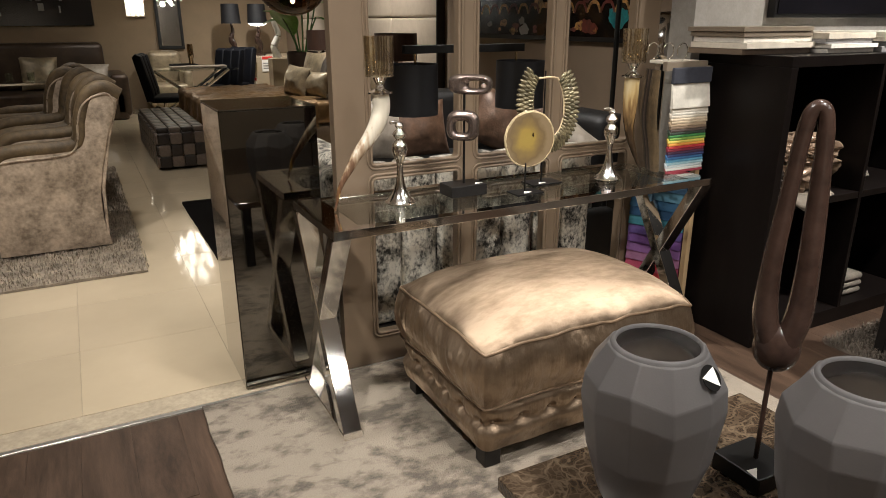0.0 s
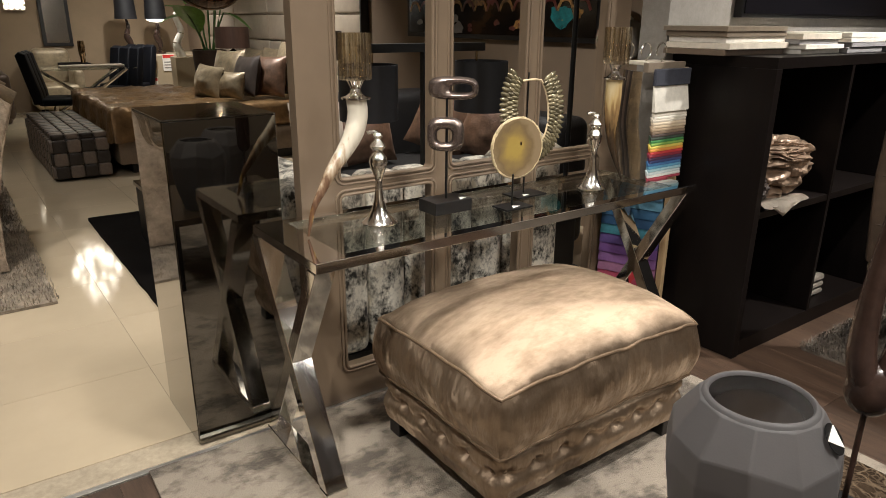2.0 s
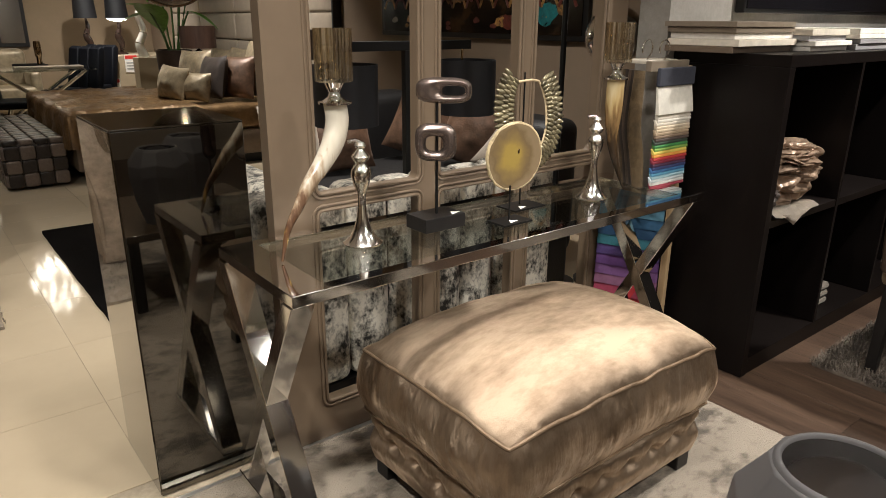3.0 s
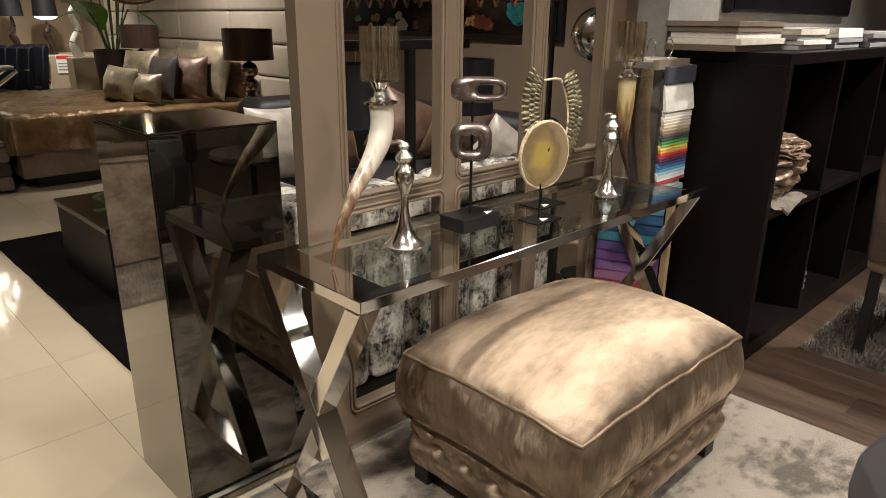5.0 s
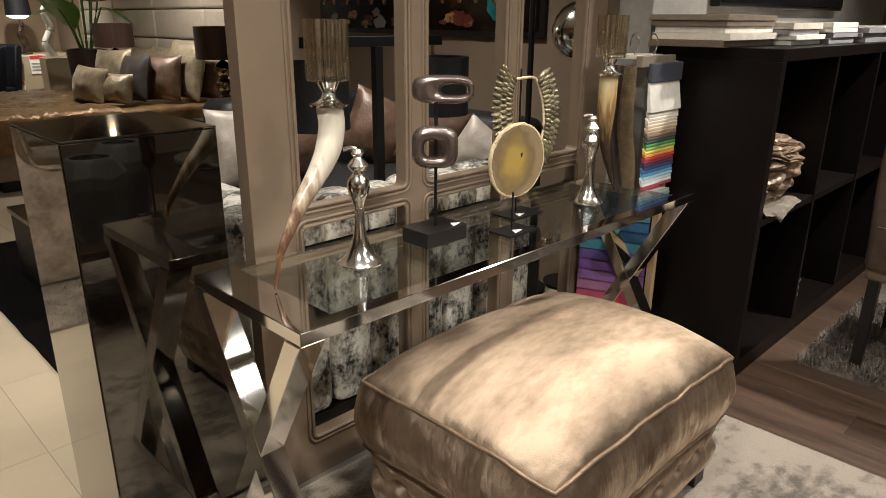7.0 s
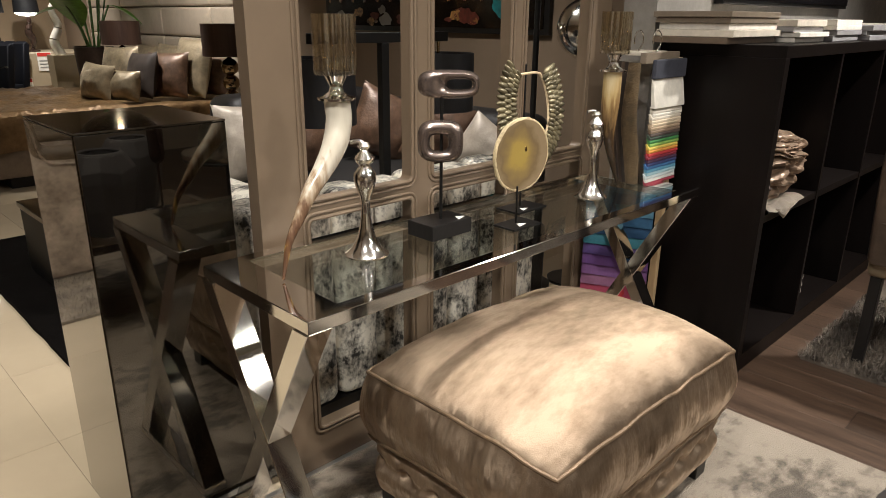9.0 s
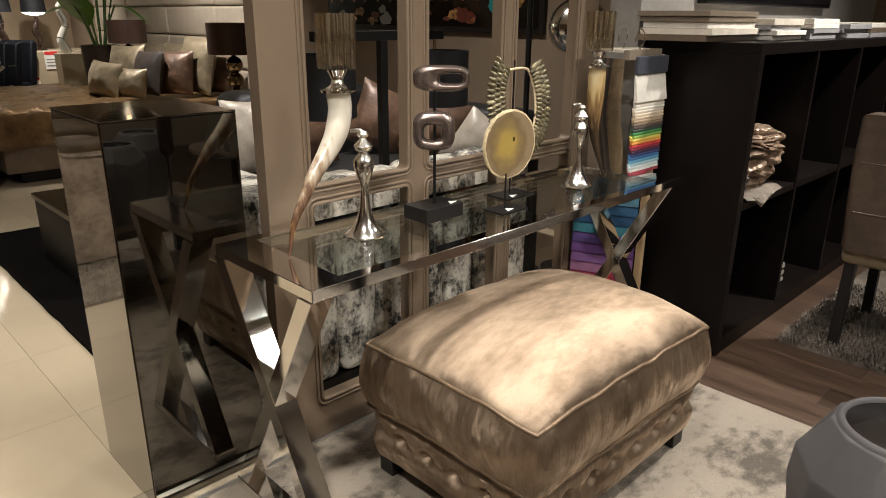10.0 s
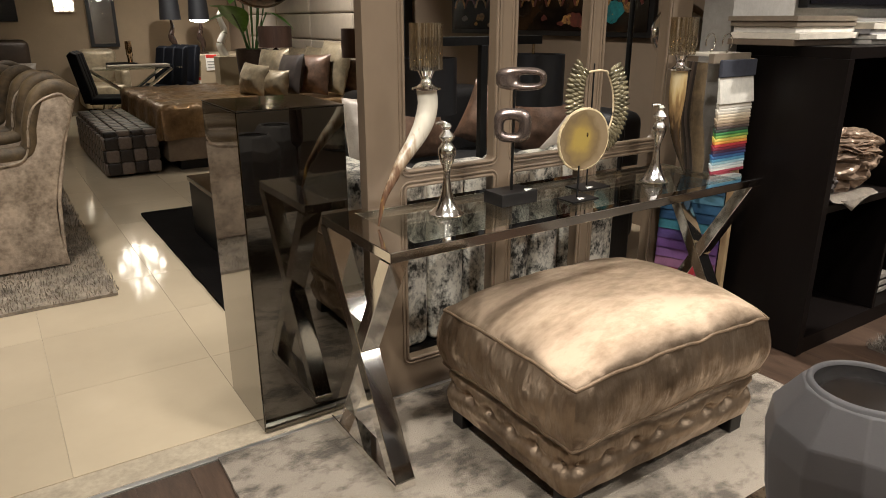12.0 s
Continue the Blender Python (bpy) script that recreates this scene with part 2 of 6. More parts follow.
M = {
    "velvet": satin_velvet(),
    "piping": mat("velvet_piping", (0.17, 0.115, 0.068), 0.45, 0.4, 60, 0.3),
    "blackwood": mat("black_wood", (0.006, 0.005, 0.0045), 0.42, 0, 30, 0.4, 0.05),
    "chrome": mat("polished_chrome", (0.86, 0.84, 0.80), 0.07, 1.0, 6, 0.03),
    "silver": mat("polished_silver", (0.86, 0.83, 0.78), 0.15, 1.0, 14, 0.06),
    "clear": glass("clear_glass", (0.93, 0.97, 0.94)),
    "crystal": glass("gold_tinted_crystal", (1.0, 0.955, 0.84), 0.03, 3.5),
    "smoke": mat("smoked_mirror", (0.14, 0.128, 0.107), 0.012, 1.0, coat=1.0),
    "taupe": mat("taupe_lacquer", (0.165, 0.119, 0.076), 0.45, 0, 8, 0.08, 0.02, 60),
    "horn": mat("pale_horn", (0.66, 0.60, 0.48), 0.28, 0, 18, 0.18, 0.05, 80, stretch=(3, 3, 0.6)),
    "bronze": mat("bronzed_resin", (0.24, 0.19, 0.165), 0.27, 0.85, 25, 0.25, 0.08, 90),
    "agate": agate_mat(),
    "agaterim": mat("agate_rim", (0.55, 0.44, 0.25), 0.5, 0, 60, 0.4, 0.4),
    "shell": mat("dyed_shell", (0.20, 0.17, 0.10), 0.25, 0.45, 60, 0.5, rand=0.4),
    "cord": mat("woven_cord", (0.55, 0.43, 0.26), 0.8, 0, 80, 0.3),
    "vase": mat("frosted_grey_glass", (0.32, 0.305, 0.30), 0.45, 0, 6, 0.12, 0.04, 260, spec=0.6),
    "darkresin": mat("brown_resin", (0.040, 0.023, 0.017), 0.26, 0, 26, 0.45, 0.08, 90),
    "marble": veined_marble(),
    "bookcase": mat("black_brown_veneer", (0.0050, 0.0035, 0.0030), 0.40, 0, 12, 0.3, 0.03, 80, stretch=(2, 2, 0.15), spec=0.16),
    "rug": mat("viscose_rug", (0.225, 0.183, 0.136), 0.62, 0, 19, 0.62, 0.7, 210, sheen=0.2, contrast=(0.41, 0.52), second=(0.275, 0.232, 0.178), detail=14, stretch=(0.85, 1.2, 1)),
    "shag": mat("shag_pile", (0.26, 0.215, 0.16), 0.6, 0, 30, 0.5, sheen=0.3),
    "shaggrey": mat("grey_shag_pile", (0.11, 0.09, 0.07), 0.6, 0, 30, 0.5, sheen=0.2),
    "blackshag": mat("black_pile", (0.004, 0.0032, 0.0028), 0.9, 0, 40, 0.4, 0.6, 200, spec=0.05),
    "tile": mat("polished_cream_tile", (0.48, 0.395, 0.27), 0.08, 0, 3, 0.06, rand=0.04, spec=0.55),
    "grout": mat("grout", (0.36, 0.30, 0.21), 0.8, 0, 60, 0.2),
    "plank": mat("walnut_plank", (0.060, 0.037, 0.024), 0.36, 0, 22, 0.45, 0.08, 90, stretch=(4, 0.35, 1), rand=0.22),
    "strip": mat("aluminium_strip", (0.62, 0.60, 0.56), 0.3, 0.9, 40, 0.05),
    "wall": mat("taupe_wall_paint", (0.215, 0.157, 0.103), 0.85, 0, 5, 0.06, 0.04, 180),
    "wallpaper": mat("grey_wallpaper", (0.27, 0.25, 0.22), 0.7, 0, 60, 0.12, 0.15, 140),
    "wallfar": mat("far_wall_paint", (0.24, 0.175, 0.105), 0.8, 0, 5, 0.08),
    "wallsouth": mat("cream_wall_paint", (0.50, 0.43, 0.33), 0.8, 0, 5, 0.06),
    "ceiling": mat("ceiling_paint", (0.64, 0.60, 0.54), 0.9, 0, 6, 0.05),
    "silvervelvet": mat("mottled_silver_velvet", (0.075, 0.070, 0.058), 0.42, 0.2, 62, 0.7, 0.3, 160, second=(0.70, 0.655, 0.55), sheen=0.4, contrast=(0.41, 0.56), stretch=(1, 1, 0.75), detail=10),
    "blackvelvet": mat("black_velvet", (0.006, 0.005, 0.0045), 0.55, 0, 30, 0.5, 0.2, 120, sheen=0.10),
    "coppervelvet": mat("copper_velvet", (0.115, 0.066, 0.040), 0.4, 0.25, 20, 0.5, 0.2, 90, sheen=0.3),
    "creamvelvet": mat("cream_velvet", (0.36, 0.31, 0.25), 0.45, 0.1, 20, 0.25, 0.2, 90, sheen=0.5),
    "greyvelvet": mat("grey_velvet", (0.16, 0.14, 0.115), 0.45, 0.2, 20, 0.4, 0.2, 90, sheen=0.5),
    "olivevelvet": mat("olive_velvet", (0.19, 0.15, 0.092), 0.42, 0.3, 20, 0.45, 0.25, 90, sheen=0.5),
    "sofabrown": mat("dark_brown_velvet", (0.055, 0.036, 0.023), 0.36, 0.25, 8, 0.4, 0.15, 60),
    "palevelvet": mat("pale_gold_velvet", (0.25, 0.20, 0.125), 0.4, 0.3, 18, 0.35, 0.25, 60, sheen=0.4),
    "chairvelvet": mat("beige_chair_velvet", (0.40, 0.305, 0.21), 0.45, 0.1, 42, 0.55, 0.2, 140, sheen=0.5, contrast=(0.36, 0.62), second=(0.53, 0.42, 0.31), detail=9),
    "goldvelvet": mat("ochre_velvet", (0.095, 0.064, 0.030), 0.62, 0.1, 30, 0.55, 0.3, 160, sheen=0.25),
    "bedspread": mat("bronze_bedspread", (0.21, 0.118, 0.048), 0.36, 0.45, 9, 0.6, 1.0, 24, sheen=0.2, second=(0.33, 0.205, 0.09)),
    "bedbase": mat("taupe_bed_base", (0.17, 0.125, 0.085), 0.7, 0, 40, 0.15, 0.1),
    "leatherette": mat("champagne_leather", (0.40, 0.335, 0.255), 0.4, 0.15, 12, 0.1, 0.1, 120),
    "brownleather": mat("brown_leather", (0.085, 0.060, 0.042), 0.35, 0, 20, 0.3, 0.15, 160),
    "tanseat": mat("tan_leather", (0.30, 0.235, 0.15), 0.5, 0, 20, 0.2),
    "navy": mat("navy_velvet", (0.0035, 0.004, 0.0065), 0.6, 0, 30, 0.3, spec=0.15),
    "checklight": mat("light_woven_leather", (0.165, 0.130, 0.105), 0.35, 0.15, 25, 0.2, 0.15, 90),
    "checkdark": mat("dark_woven_leather", (0.032, 0.025, 0.021), 0.32, 0.1, 25, 0.3, 0.15, 90),
    "shade": mat("brown_silk_shade", (0.075, 0.042, 0.03), 0.42, 0.2, 40, 0.25, stretch=(1, 1, 0.1)),
    "blackshade": mat("black_shade", (0.010, 0.010, 0.012), 0.6, 0, 40, 0.2),
    "blackmetal": mat("black_metal", (0.006, 0.0055, 0.005), 0.4, 0.3, 40, 0.2),
    "goldball": mat("bronze_mirror_ball", (0.42, 0.31, 0.18), 0.06, 1.0, 10, 0.05),
    "bronzeglass": glass("bronze_glass", (0.30, 0.20, 0.12), 0.0, 1.45),
    "bulb": glow("warm_bulb", (1.0, 0.75, 0.42), 40),
    "shadeglow": glow("lit_shade_lining", (1.0, 0.90, 0.74), 9),
    "crystalglow": glow("lit_crystal", (1.0, 0.86, 0.62), 26),
    "sconceglow": glow("lit_sconce_crystal", (1.0, 0.84, 0.58), 1.7),
    "leaf": mat("green_leaf", (0.13, 0.31, 0.04), 0.32, 0, 20, 0.3),
    "stem": mat("green_stem", (0.06, 0.12, 0.03), 0.4, 0, 20, 0.3),
    "planter": mat("brown_planter", (0.035, 0.022, 0.016), 0.35, 0.2, 30, 0.4),
    "white": mat("white_ceramic", (0.75, 0.71, 0.62), 0.25, 0, 10, 0.04),
    "paper": mat("white_card", (0.80, 0.77, 0.70), 0.6, 0, 30, 0.03),
    "red": mat("red_print", (0.55, 0.03, 0.02), 0.6, 0, 30, 0.05),
    "printgrey": mat("grey_print", (0.25, 0.24, 0.22), 0.6, 0, 30, 0.05),
    "beigebox": mat("beige_sideboard", (0.36, 0.29, 0.19), 0.5, 0, 10, 0.08, 0.03),
    "pine": mat("pale_pine", (0.42, 0.30, 0.16), 0.5, 0, 25, 0.25, 0.05, 80, stretch=(3, 3, 0.2)),
    "screen": mat("dark_screen", (0.006, 0.006, 0.008), 0.12, 0, 5, 0.1),
    "paint": mat("dark_painting", (0.02, 0.012, 0.008), 0.22, 0, 7, 0.8, second=(0.06, 0.03, 0.012), contrast=(0.48, 0.66)),
    "paintgold": mat("gold_paint", (0.30, 0.16, 0.045), 0.35, 0, 45, 0.7, contrast=(0.42, 0.6)),
    "paintred": mat("maroon_paint", (0.10, 0.022, 0.014), 0.35, 0, 40, 0.5),
    "teal": mat("teal_paint", (0.02, 0.16, 0.17), 0.35, 0, 40, 0.5),
    "cloth": mat("champagne_satin", (0.27, 0.19, 0.13), 0.33, 0.45, 20, 0.3, 0.2, 60),
    "clothdark": mat("dark_satin", (0.030, 0.021, 0.016), 0.55, 0.1, 20, 0.3),
    "glasstop": glass("table_glass_top", (0.93, 0.965, 0.945), 0.0, 1.6),
}
VB = M["vase"].node_tree.nodes["Principled BSDF"]
VB.inputs["Transmission Weight"].default_value = 0.78
VB.inputs["IOR"].default_value = 1.22

# ---- builders ----
BASE = {}


def thing(name, base, label, category, group="", kind=""):
    ob = new(name)
    ob.location = base
    ob.empty_display_size = 0.1
    BASE[ob] = Vector(base)
    return tagged(ob, label, category, group, kind)


def keep_flat(me):
    """Marks the edges between a broad flat face and a narrow bevel as sharp, so that the broad face shades flat."""
    faces = collections.defaultdict(list)
    for p in me.polygons:
        for key in p.edge_keys:
            faces[key].append(p)
    for e in me.edges:
        pair = faces[e.key]
        if len(pair) == 2:
            a, b = sorted(pair, key=lambda p: p.area)
            long = (me.vertices[e.vertices[0]].co - me.vertices[e.vertices[1]].co).length
            if b.area > 7 * a.area and a.area / max(long, 1e-6) < 0.004:
                e.use_edge_sharp = True


def finish(bm, name, material, smooth=True):
    bmesh.ops.recalc_face_normals(bm, faces=bm.faces[:])
    me = bpy.data.meshes.new(name)
    bm.to_mesh(me)
    bm.free()
    me.materials.append(material)
    if smooth:
        me.polygons.foreach_set("use_smooth", [True] * len(me.polygons))
        me.set_sharp_from_angle(angle=radians(38))
        keep_flat(me)
    return me


def part(name, bm, material, parent, label="", smooth=True):
    base = BASE.get(parent, Vector((0, 0, 0)))
    bmesh.ops.translate(bm, verts=bm.verts[:], vec=-base)
    ob = new(name, finish(bm, name, material, smooth))
    ob.parent = parent
    BASE[ob] = base
    return tagged(ob, label)


def single(name, bm, material, label, category, base=(0, 0, 0), group="", kind="", smooth=True):
    bmesh.ops.translate(bm, verts=bm.verts[:], vec=-Vector(base))
    ob = new(name, finish(bm, name, material, smooth))
    ob.location = base
    BASE[ob] = Vector(base)
    return tagged(ob, label, category, group, kind)


def box(x0, x1, y0, y1, z0, z1, bevel=0.0, seg=2, bm=None, rot=None):
    """A box, its edges rounded by bevel."""
    b = bmesh.new()
    bmesh.ops.create_cube(b, size=1)
    for v in b.verts:
        v.co = Vector((x0 + (v.co.x + .5) * (x1 - x0), y0 + (v.co.y + .5) * (y1 - y0), z0 + (v.co.z + .5) * (z1 - z0)))
    if bevel:
        bmesh.ops.bevel(b, geom=b.edges[:], offset=bevel, segments=seg, affect="EDGES", profile=0.5)
    if rot is not None:
        c = Vector(((x0 + x1) / 2, (y0 + y1) / 2, z0))
        bmesh.ops.transform(b, matrix=Matrix.Translation(c) @ Matrix.Rotation(radians(rot), 4, "Z") @ Matrix.Translation(-c), verts=b.verts[:])
    return join(bm, b) if bm else b


def join(bm, other):
    me = bpy.data.meshes.new("joined")
    other.to_mesh(me)
    other.free()
    bm.from_mesh(me)
    bpy.data.meshes.remove(me)
    return bm


def lathe(profile, at, seg=32, flute=0.0, caps=True):
    """Turns a list of (radius, height) about a vertical axis at a place."""
    bm = bmesh.new()
    rings = []
    for r0, z in profile:
        ring = []
        for i in range(seg):
            a = 2 * math.pi * i / seg
            r = max(0.0, r0 + (flute * math.sin(32 * math.pi * i / seg) if r0 > 0.01 else 0))
            ring.append(bm.verts.new((at[0] + r * math.cos(a), at[1] + r * math.sin(a), at[2] + z)))
        rings.append(ring)
    for a, b in zip(rings, rings[1:]):
        for i in range(seg):
            bm.faces.new((a[i], a[(i + 1) % seg], b[(i + 1) % seg], b[i]))
    for ring in (rings[0], rings[-1]) if caps else ():
        if (ring[0].co - ring[seg // 2].co).length > 1e-4:
            bm.faces.new(ring)
    bmesh.ops.remove_doubles(bm, verts=bm.verts[:], dist=1e-5)
    return bm


def spline(points, n):
    """A smooth path of n points through the given ones."""
    p = [Vector(q) for q in points]
    p = [2 * p[0] - p[1]] + p + [2 * p[-1] - p[-2]]
    out = []
    m = len(p) - 3
    for i in range(n):
        s = i / (n - 1) * m
        k = min(int(s), m - 1)
        t = s - k
        a, b, c, d = p[k:k + 4]
        out.append(0.5 * ((2 * b) + (c - a) * t + (2 * a - 5 * b + 4 * c - d) * t * t + (3 * b - a - 3 * c + d) * t ** 3))
    return out


def sweep(points, radius, seg=10, n=None, closed=False, flat=1.0, up=(0, 0, 1), bm=None):
    """A tube along a path; radius is a number or a function of 0..1."""
    pts = spline(points, n) if n else [Vector(q) for q in points]
    out = bmesh.new()
    rings = []
    cnt = len(pts)
    for i, p in enumerate(pts):
        t = (pts[(i + 1) % cnt] - pts[i - 1]) if closed else (pts[min(i + 1, cnt - 1)] - pts[max(i - 1, 0)])
        t.normalize()
        u = Vector(up)
        if abs(t.dot(u)) > 0.97:
            u = Vector((1, 0, 0.01))
        s = t.cross(u).normalized()
        w = s.cross(t)
        r = radius(i / (cnt - 1)) if callable(radius) else radius
        rings.append([out.verts.new(p + s * (r * math.cos(2 * math.pi * k / seg)) + w * (r * flat * math.sin(2 * math.pi * k / seg))) for k in range(seg)])
    pairs = list(zip(rings, rings[1:])) + ([(rings[-1], rings[0])] if closed else [])
    for a, b in pairs:
        for k in range(seg):
            out.faces.new((a[k], a[(k + 1) % seg], b[(k + 1) % seg], b[k]))
    if not closed:
        out.faces.new(rings[0])
        out.faces.new(rings[-1])
    return join(bm, out) if bm else out


def prism(poly, axis, lo, hi, bevel=0.0, seg=2):
    """A flat outline pushed out along an axis: 'y' takes (x, z), 'x' takes (y, z), 'z' takes (x, y)."""
    bm = bmesh.new()
    put = {"y": lambda a, b, c: (a, c, b), "x": lambda a, b, c: (c, a, b), "z": lambda a, b, c: (a, b, c)}[axis]
    lower = [bm.verts.new(put(a, b, lo)) for a, b in poly]
    upper = [bm.verts.new(put(a, b, hi)) for a, b in poly]
    f0, f1 = bm.faces.new(lower), bm.faces.new(upper)
    n = len(poly)
    for i in range(n):
        bm.faces.new((lower[i], lower[(i + 1) % n], upper[(i + 1) % n], upper[i]))
    if bevel:
        bmesh.ops.recalc_face_normals(bm, faces=bm.faces[:])
        edges = list({e for f in (f0, f1) for e in f.edges})
        bmesh.ops.bevel(bm, geom=edges, offset=bevel, segments=seg, affect="EDGES", profile=0.5)
    return bm


def ball(at, r, squash=(1, 1, 1), seg=20):
    bm = bmesh.new()
    bmesh.ops.create_uvsphere(bm, u_segments=seg, v_segments=max(6, seg // 2), radius=r)
    for v in bm.verts:
        v.co = Vector((v.co.x * squash[0], v.co.y * squash[1], v.co.z * squash[2])) + Vector(at)
    return bm


def cushion(w, h, t, m, seed=0, n=18):
    """A loose square pillow with drawn-out corners, w by h, standing in its own x-z plane, moved by m."""
    bm = bmesh.new()
    for side in (1, -1):
        grid = []
        for j in range(n + 1):
            row = []
            for i in range(n + 1):
                u, v = 2 * i / n - 1, 2 * j / n - 1
                pinch = 1 - 0.07 * (1 - u * u) * abs(v) ** 3
                pinch2 = 1 - 0.07 * (1 - v * v) * abs(u) ** 3
                puff = ((1 - u * u) * (1 - v * v)) ** 0.52
                wob = 0.012 * noise.noise(Vector((u * 2.3 + seed, v * 2.3, side)))
                row.append(bm.verts.new(m @ Vector((u * w / 2 * pinch2, side * (t / 2 * puff + wob * puff), v * h / 2 * pinch))))
            grid.append(row)
        for j in range(n):
            for i in range(n):
                bm.faces.new((grid[j][i], grid[j][i + 1], grid[j + 1][i + 1], grid[j + 1][i]))
    bmesh.ops.remove_doubles(bm, verts=bm.verts[:], dist=1e-5)
    return bm


def pillow(at, w, h, t, material, label, lean=12, turn=0, roll=0, seed=0, group=""):
    m = Matrix.Translation(at) @ Matrix.Rotation(radians(turn), 4, "Z") @ Matrix.Rotation(radians(lean), 4, "X") @ Matrix.Rotation(radians(roll), 4, "Y") @ Matrix.Translation((0, 0, h / 2))
    ob = single("pillow", cushion(w, h, t, m, seed), material, label, "pillow", at, group)
    return ob


# ---- shell of the showroom ----
STRIP = 2.862


def wall(name, x0, x1, y0, y1, z0, z1, material, label):
    return single(name, box(x0, x1, y0, y1, z0, z1), material, label, "wall", kind="structure", smooth=False)


wall("wall_north", -3.2, 4.2, 12.9, 13.05, 0, CEIL, M["wallfar"], "warm taupe painted wall at the back of the showroom")
wall("wall_west", -3.2, -3.05, -2.6, 12.9, 0, CEIL, M["wallfar"], "warm taupe painted side wall of the showroom")
wall("wall_east", 3.98, 4.12, 2.84, 12.9, 0, CEIL, M["wall"], "taupe painted wall behind bed and sofa")
wall("wall_display", 2.975, 6.2, 2.70, 2.84, 0, CEIL, M["wallpaper"], "grey textured wallpaper wall behind the bookcase")
wall("wall_south", -3.05, 6.2, -2.75, -2.6, 0, CEIL, M["wallsouth"], "cream wall behind the seating area")
wall("wall_far_east", 6.06, 6.2, -2.6, 2.70, 0, CEIL, M["wall"], "taupe wall closing the dining corner")
single("ceiling", box(-3.2, 6.2, -2.75, 13.05, CEIL, CEIL + 0.12), M["ceiling"], "plain off-white showroom ceiling", "ceiling", kind="structure", smooth=False)
floor = single("floor", box(-3.2, 6.2, -2.75, 13.05, -0.12, -0.003), M["grout"], "showroom floor of cream tiles and walnut planks", "floor", kind="structure", smooth=False)
single("trim", box(-3.05, 2.97, STRIP - 0.012, STRIP + 0.012, -0.003, 0.004, 0.002), M["strip"], "brushed aluminium strip between tiles and planks", "trim", kind="structure")

single("floor_underlay", box(-3.05, 6.06, -2.6, STRIP - 0.013, -0.0028, -0.0016), M["blackwood"], "dark underlay beneath the walnut planks", "floor", kind="structure", smooth=False)

# ---- partition frame behind the console ----
FY0, FY1, FTOP = 2.875, 2.925, 2.12
panes = []
for x0, x1 in ((1.516, 1.905), (1.985, 2.352), (2.425, 2.805)):
    panes += [(x0, x1, 0.135, 0.802), (x0, x1, 0.850, 1.98)]


def rounded(x0, x1, z0, z1, r, n=6):
    pts = []
    for cx, cz, a0 in ((x1 - r, z0 + r, -90), (x1 - r, z1 - r, 0), (x0 + r, z1 - r, 90), (x0 + r, z0 + r, 180)):
        for k in range(n + 1):
            a = radians(a0 + 90 * k / n)
            pts.append((cx + r * math.cos(a), cz + r * math.sin(a)))
    return pts


bm = bmesh.new()
edges = []
for loop in [[(1.375, 0), (2.945, 0), (2.945, FTOP), (1.375, FTOP)]] + [rounded(*p, 0.020) for p in panes]:
    vs = [bm.verts.new((x, FY0, z)) for x, z in loop]
    edges += [bm.edges.new((vs[i], vs[(i + 1) % len(vs)])) for i in range(len(vs))]
bmesh.ops.triangle_fill(bm, use_beauty=True, edges=edges)
ext = bmesh.ops.extrude_face_region(bm, geom=bm.faces[:])
bmesh.ops.translate(bm, vec=(0, FY1 - FY0, 0), verts=[v for v in ext["geom"] if isinstance(v, bmesh.types.BMVert)])
partition = thing("partition_frame", (2.16, 2.9, 0), "taupe lacquered window-like wooden partition frame, open panes", "room divider")
part("lattice", bm, M["taupe"], partition, smooth=False)
for p in panes:
    for inset, rad in ((0.002, 0.006), (-0.013, 0.0045)):
        loop = [(x, FY0 - 0.001, z) for x, z in rounded(p[0] + inset, p[1] - inset, p[2] + inset, p[3] - inset, 0.020 - inset)]
        part("moulding", sweep(loop, rad, 8, closed=True, up=(0, 1, 0)), M["taupe"], partition)

# ---- console table ----
TX0, TX1, TY0, TY1, TZ = 1.190, 2.848, 2.390, 2.838, 0.760
console = thing("console_table", ((TX0 + TX1) / 2, (TY0 + TY1) / 2, 0), "polished chrome console table with crossed legs and glass top", "console table")
WY, WX = 0.040, 0.100  # frame width along the long and the short sides


def picture_frame(x0, x1, y0, y1, wx, wy, z0, z1, bevel):
    """A flat rectangular ring."""
    bm = bmesh.new()
    rings = []
    for a, b in ((0, 0), (wx, wy)):
        for z in (z0, z1):
            rings.append([bm.verts.new(p) for p in ((x0 + a, y0 + b, z), (x1 - a, y0 + b, z), (x1 - a, y1 - b, z), (x0 + a, y1 - b, z))])
    ol, oh, il, ih = rings
    for k in range(4):
        m = (k + 1) % 4
        bm.faces.new((ol[k], ol[m], oh[m], oh[k]))
        bm.faces.new((il[k], ih[k], ih[m], il[m]))
        bm.faces.new((oh[k], oh[m], ih[m], ih[k]))
        bm.faces.new((ol[k], il[k], il[m], ol[m]))
    bmesh.ops.recalc_face_normals(bm, faces=bm.faces[:])
    sharp = [e for e in bm.edges if e.calc_face_angle(0) > 1]
    bmesh.ops.bevel(bm, geom=sharp, offset=bevel, segments=1, affect="EDGES")
    return bm


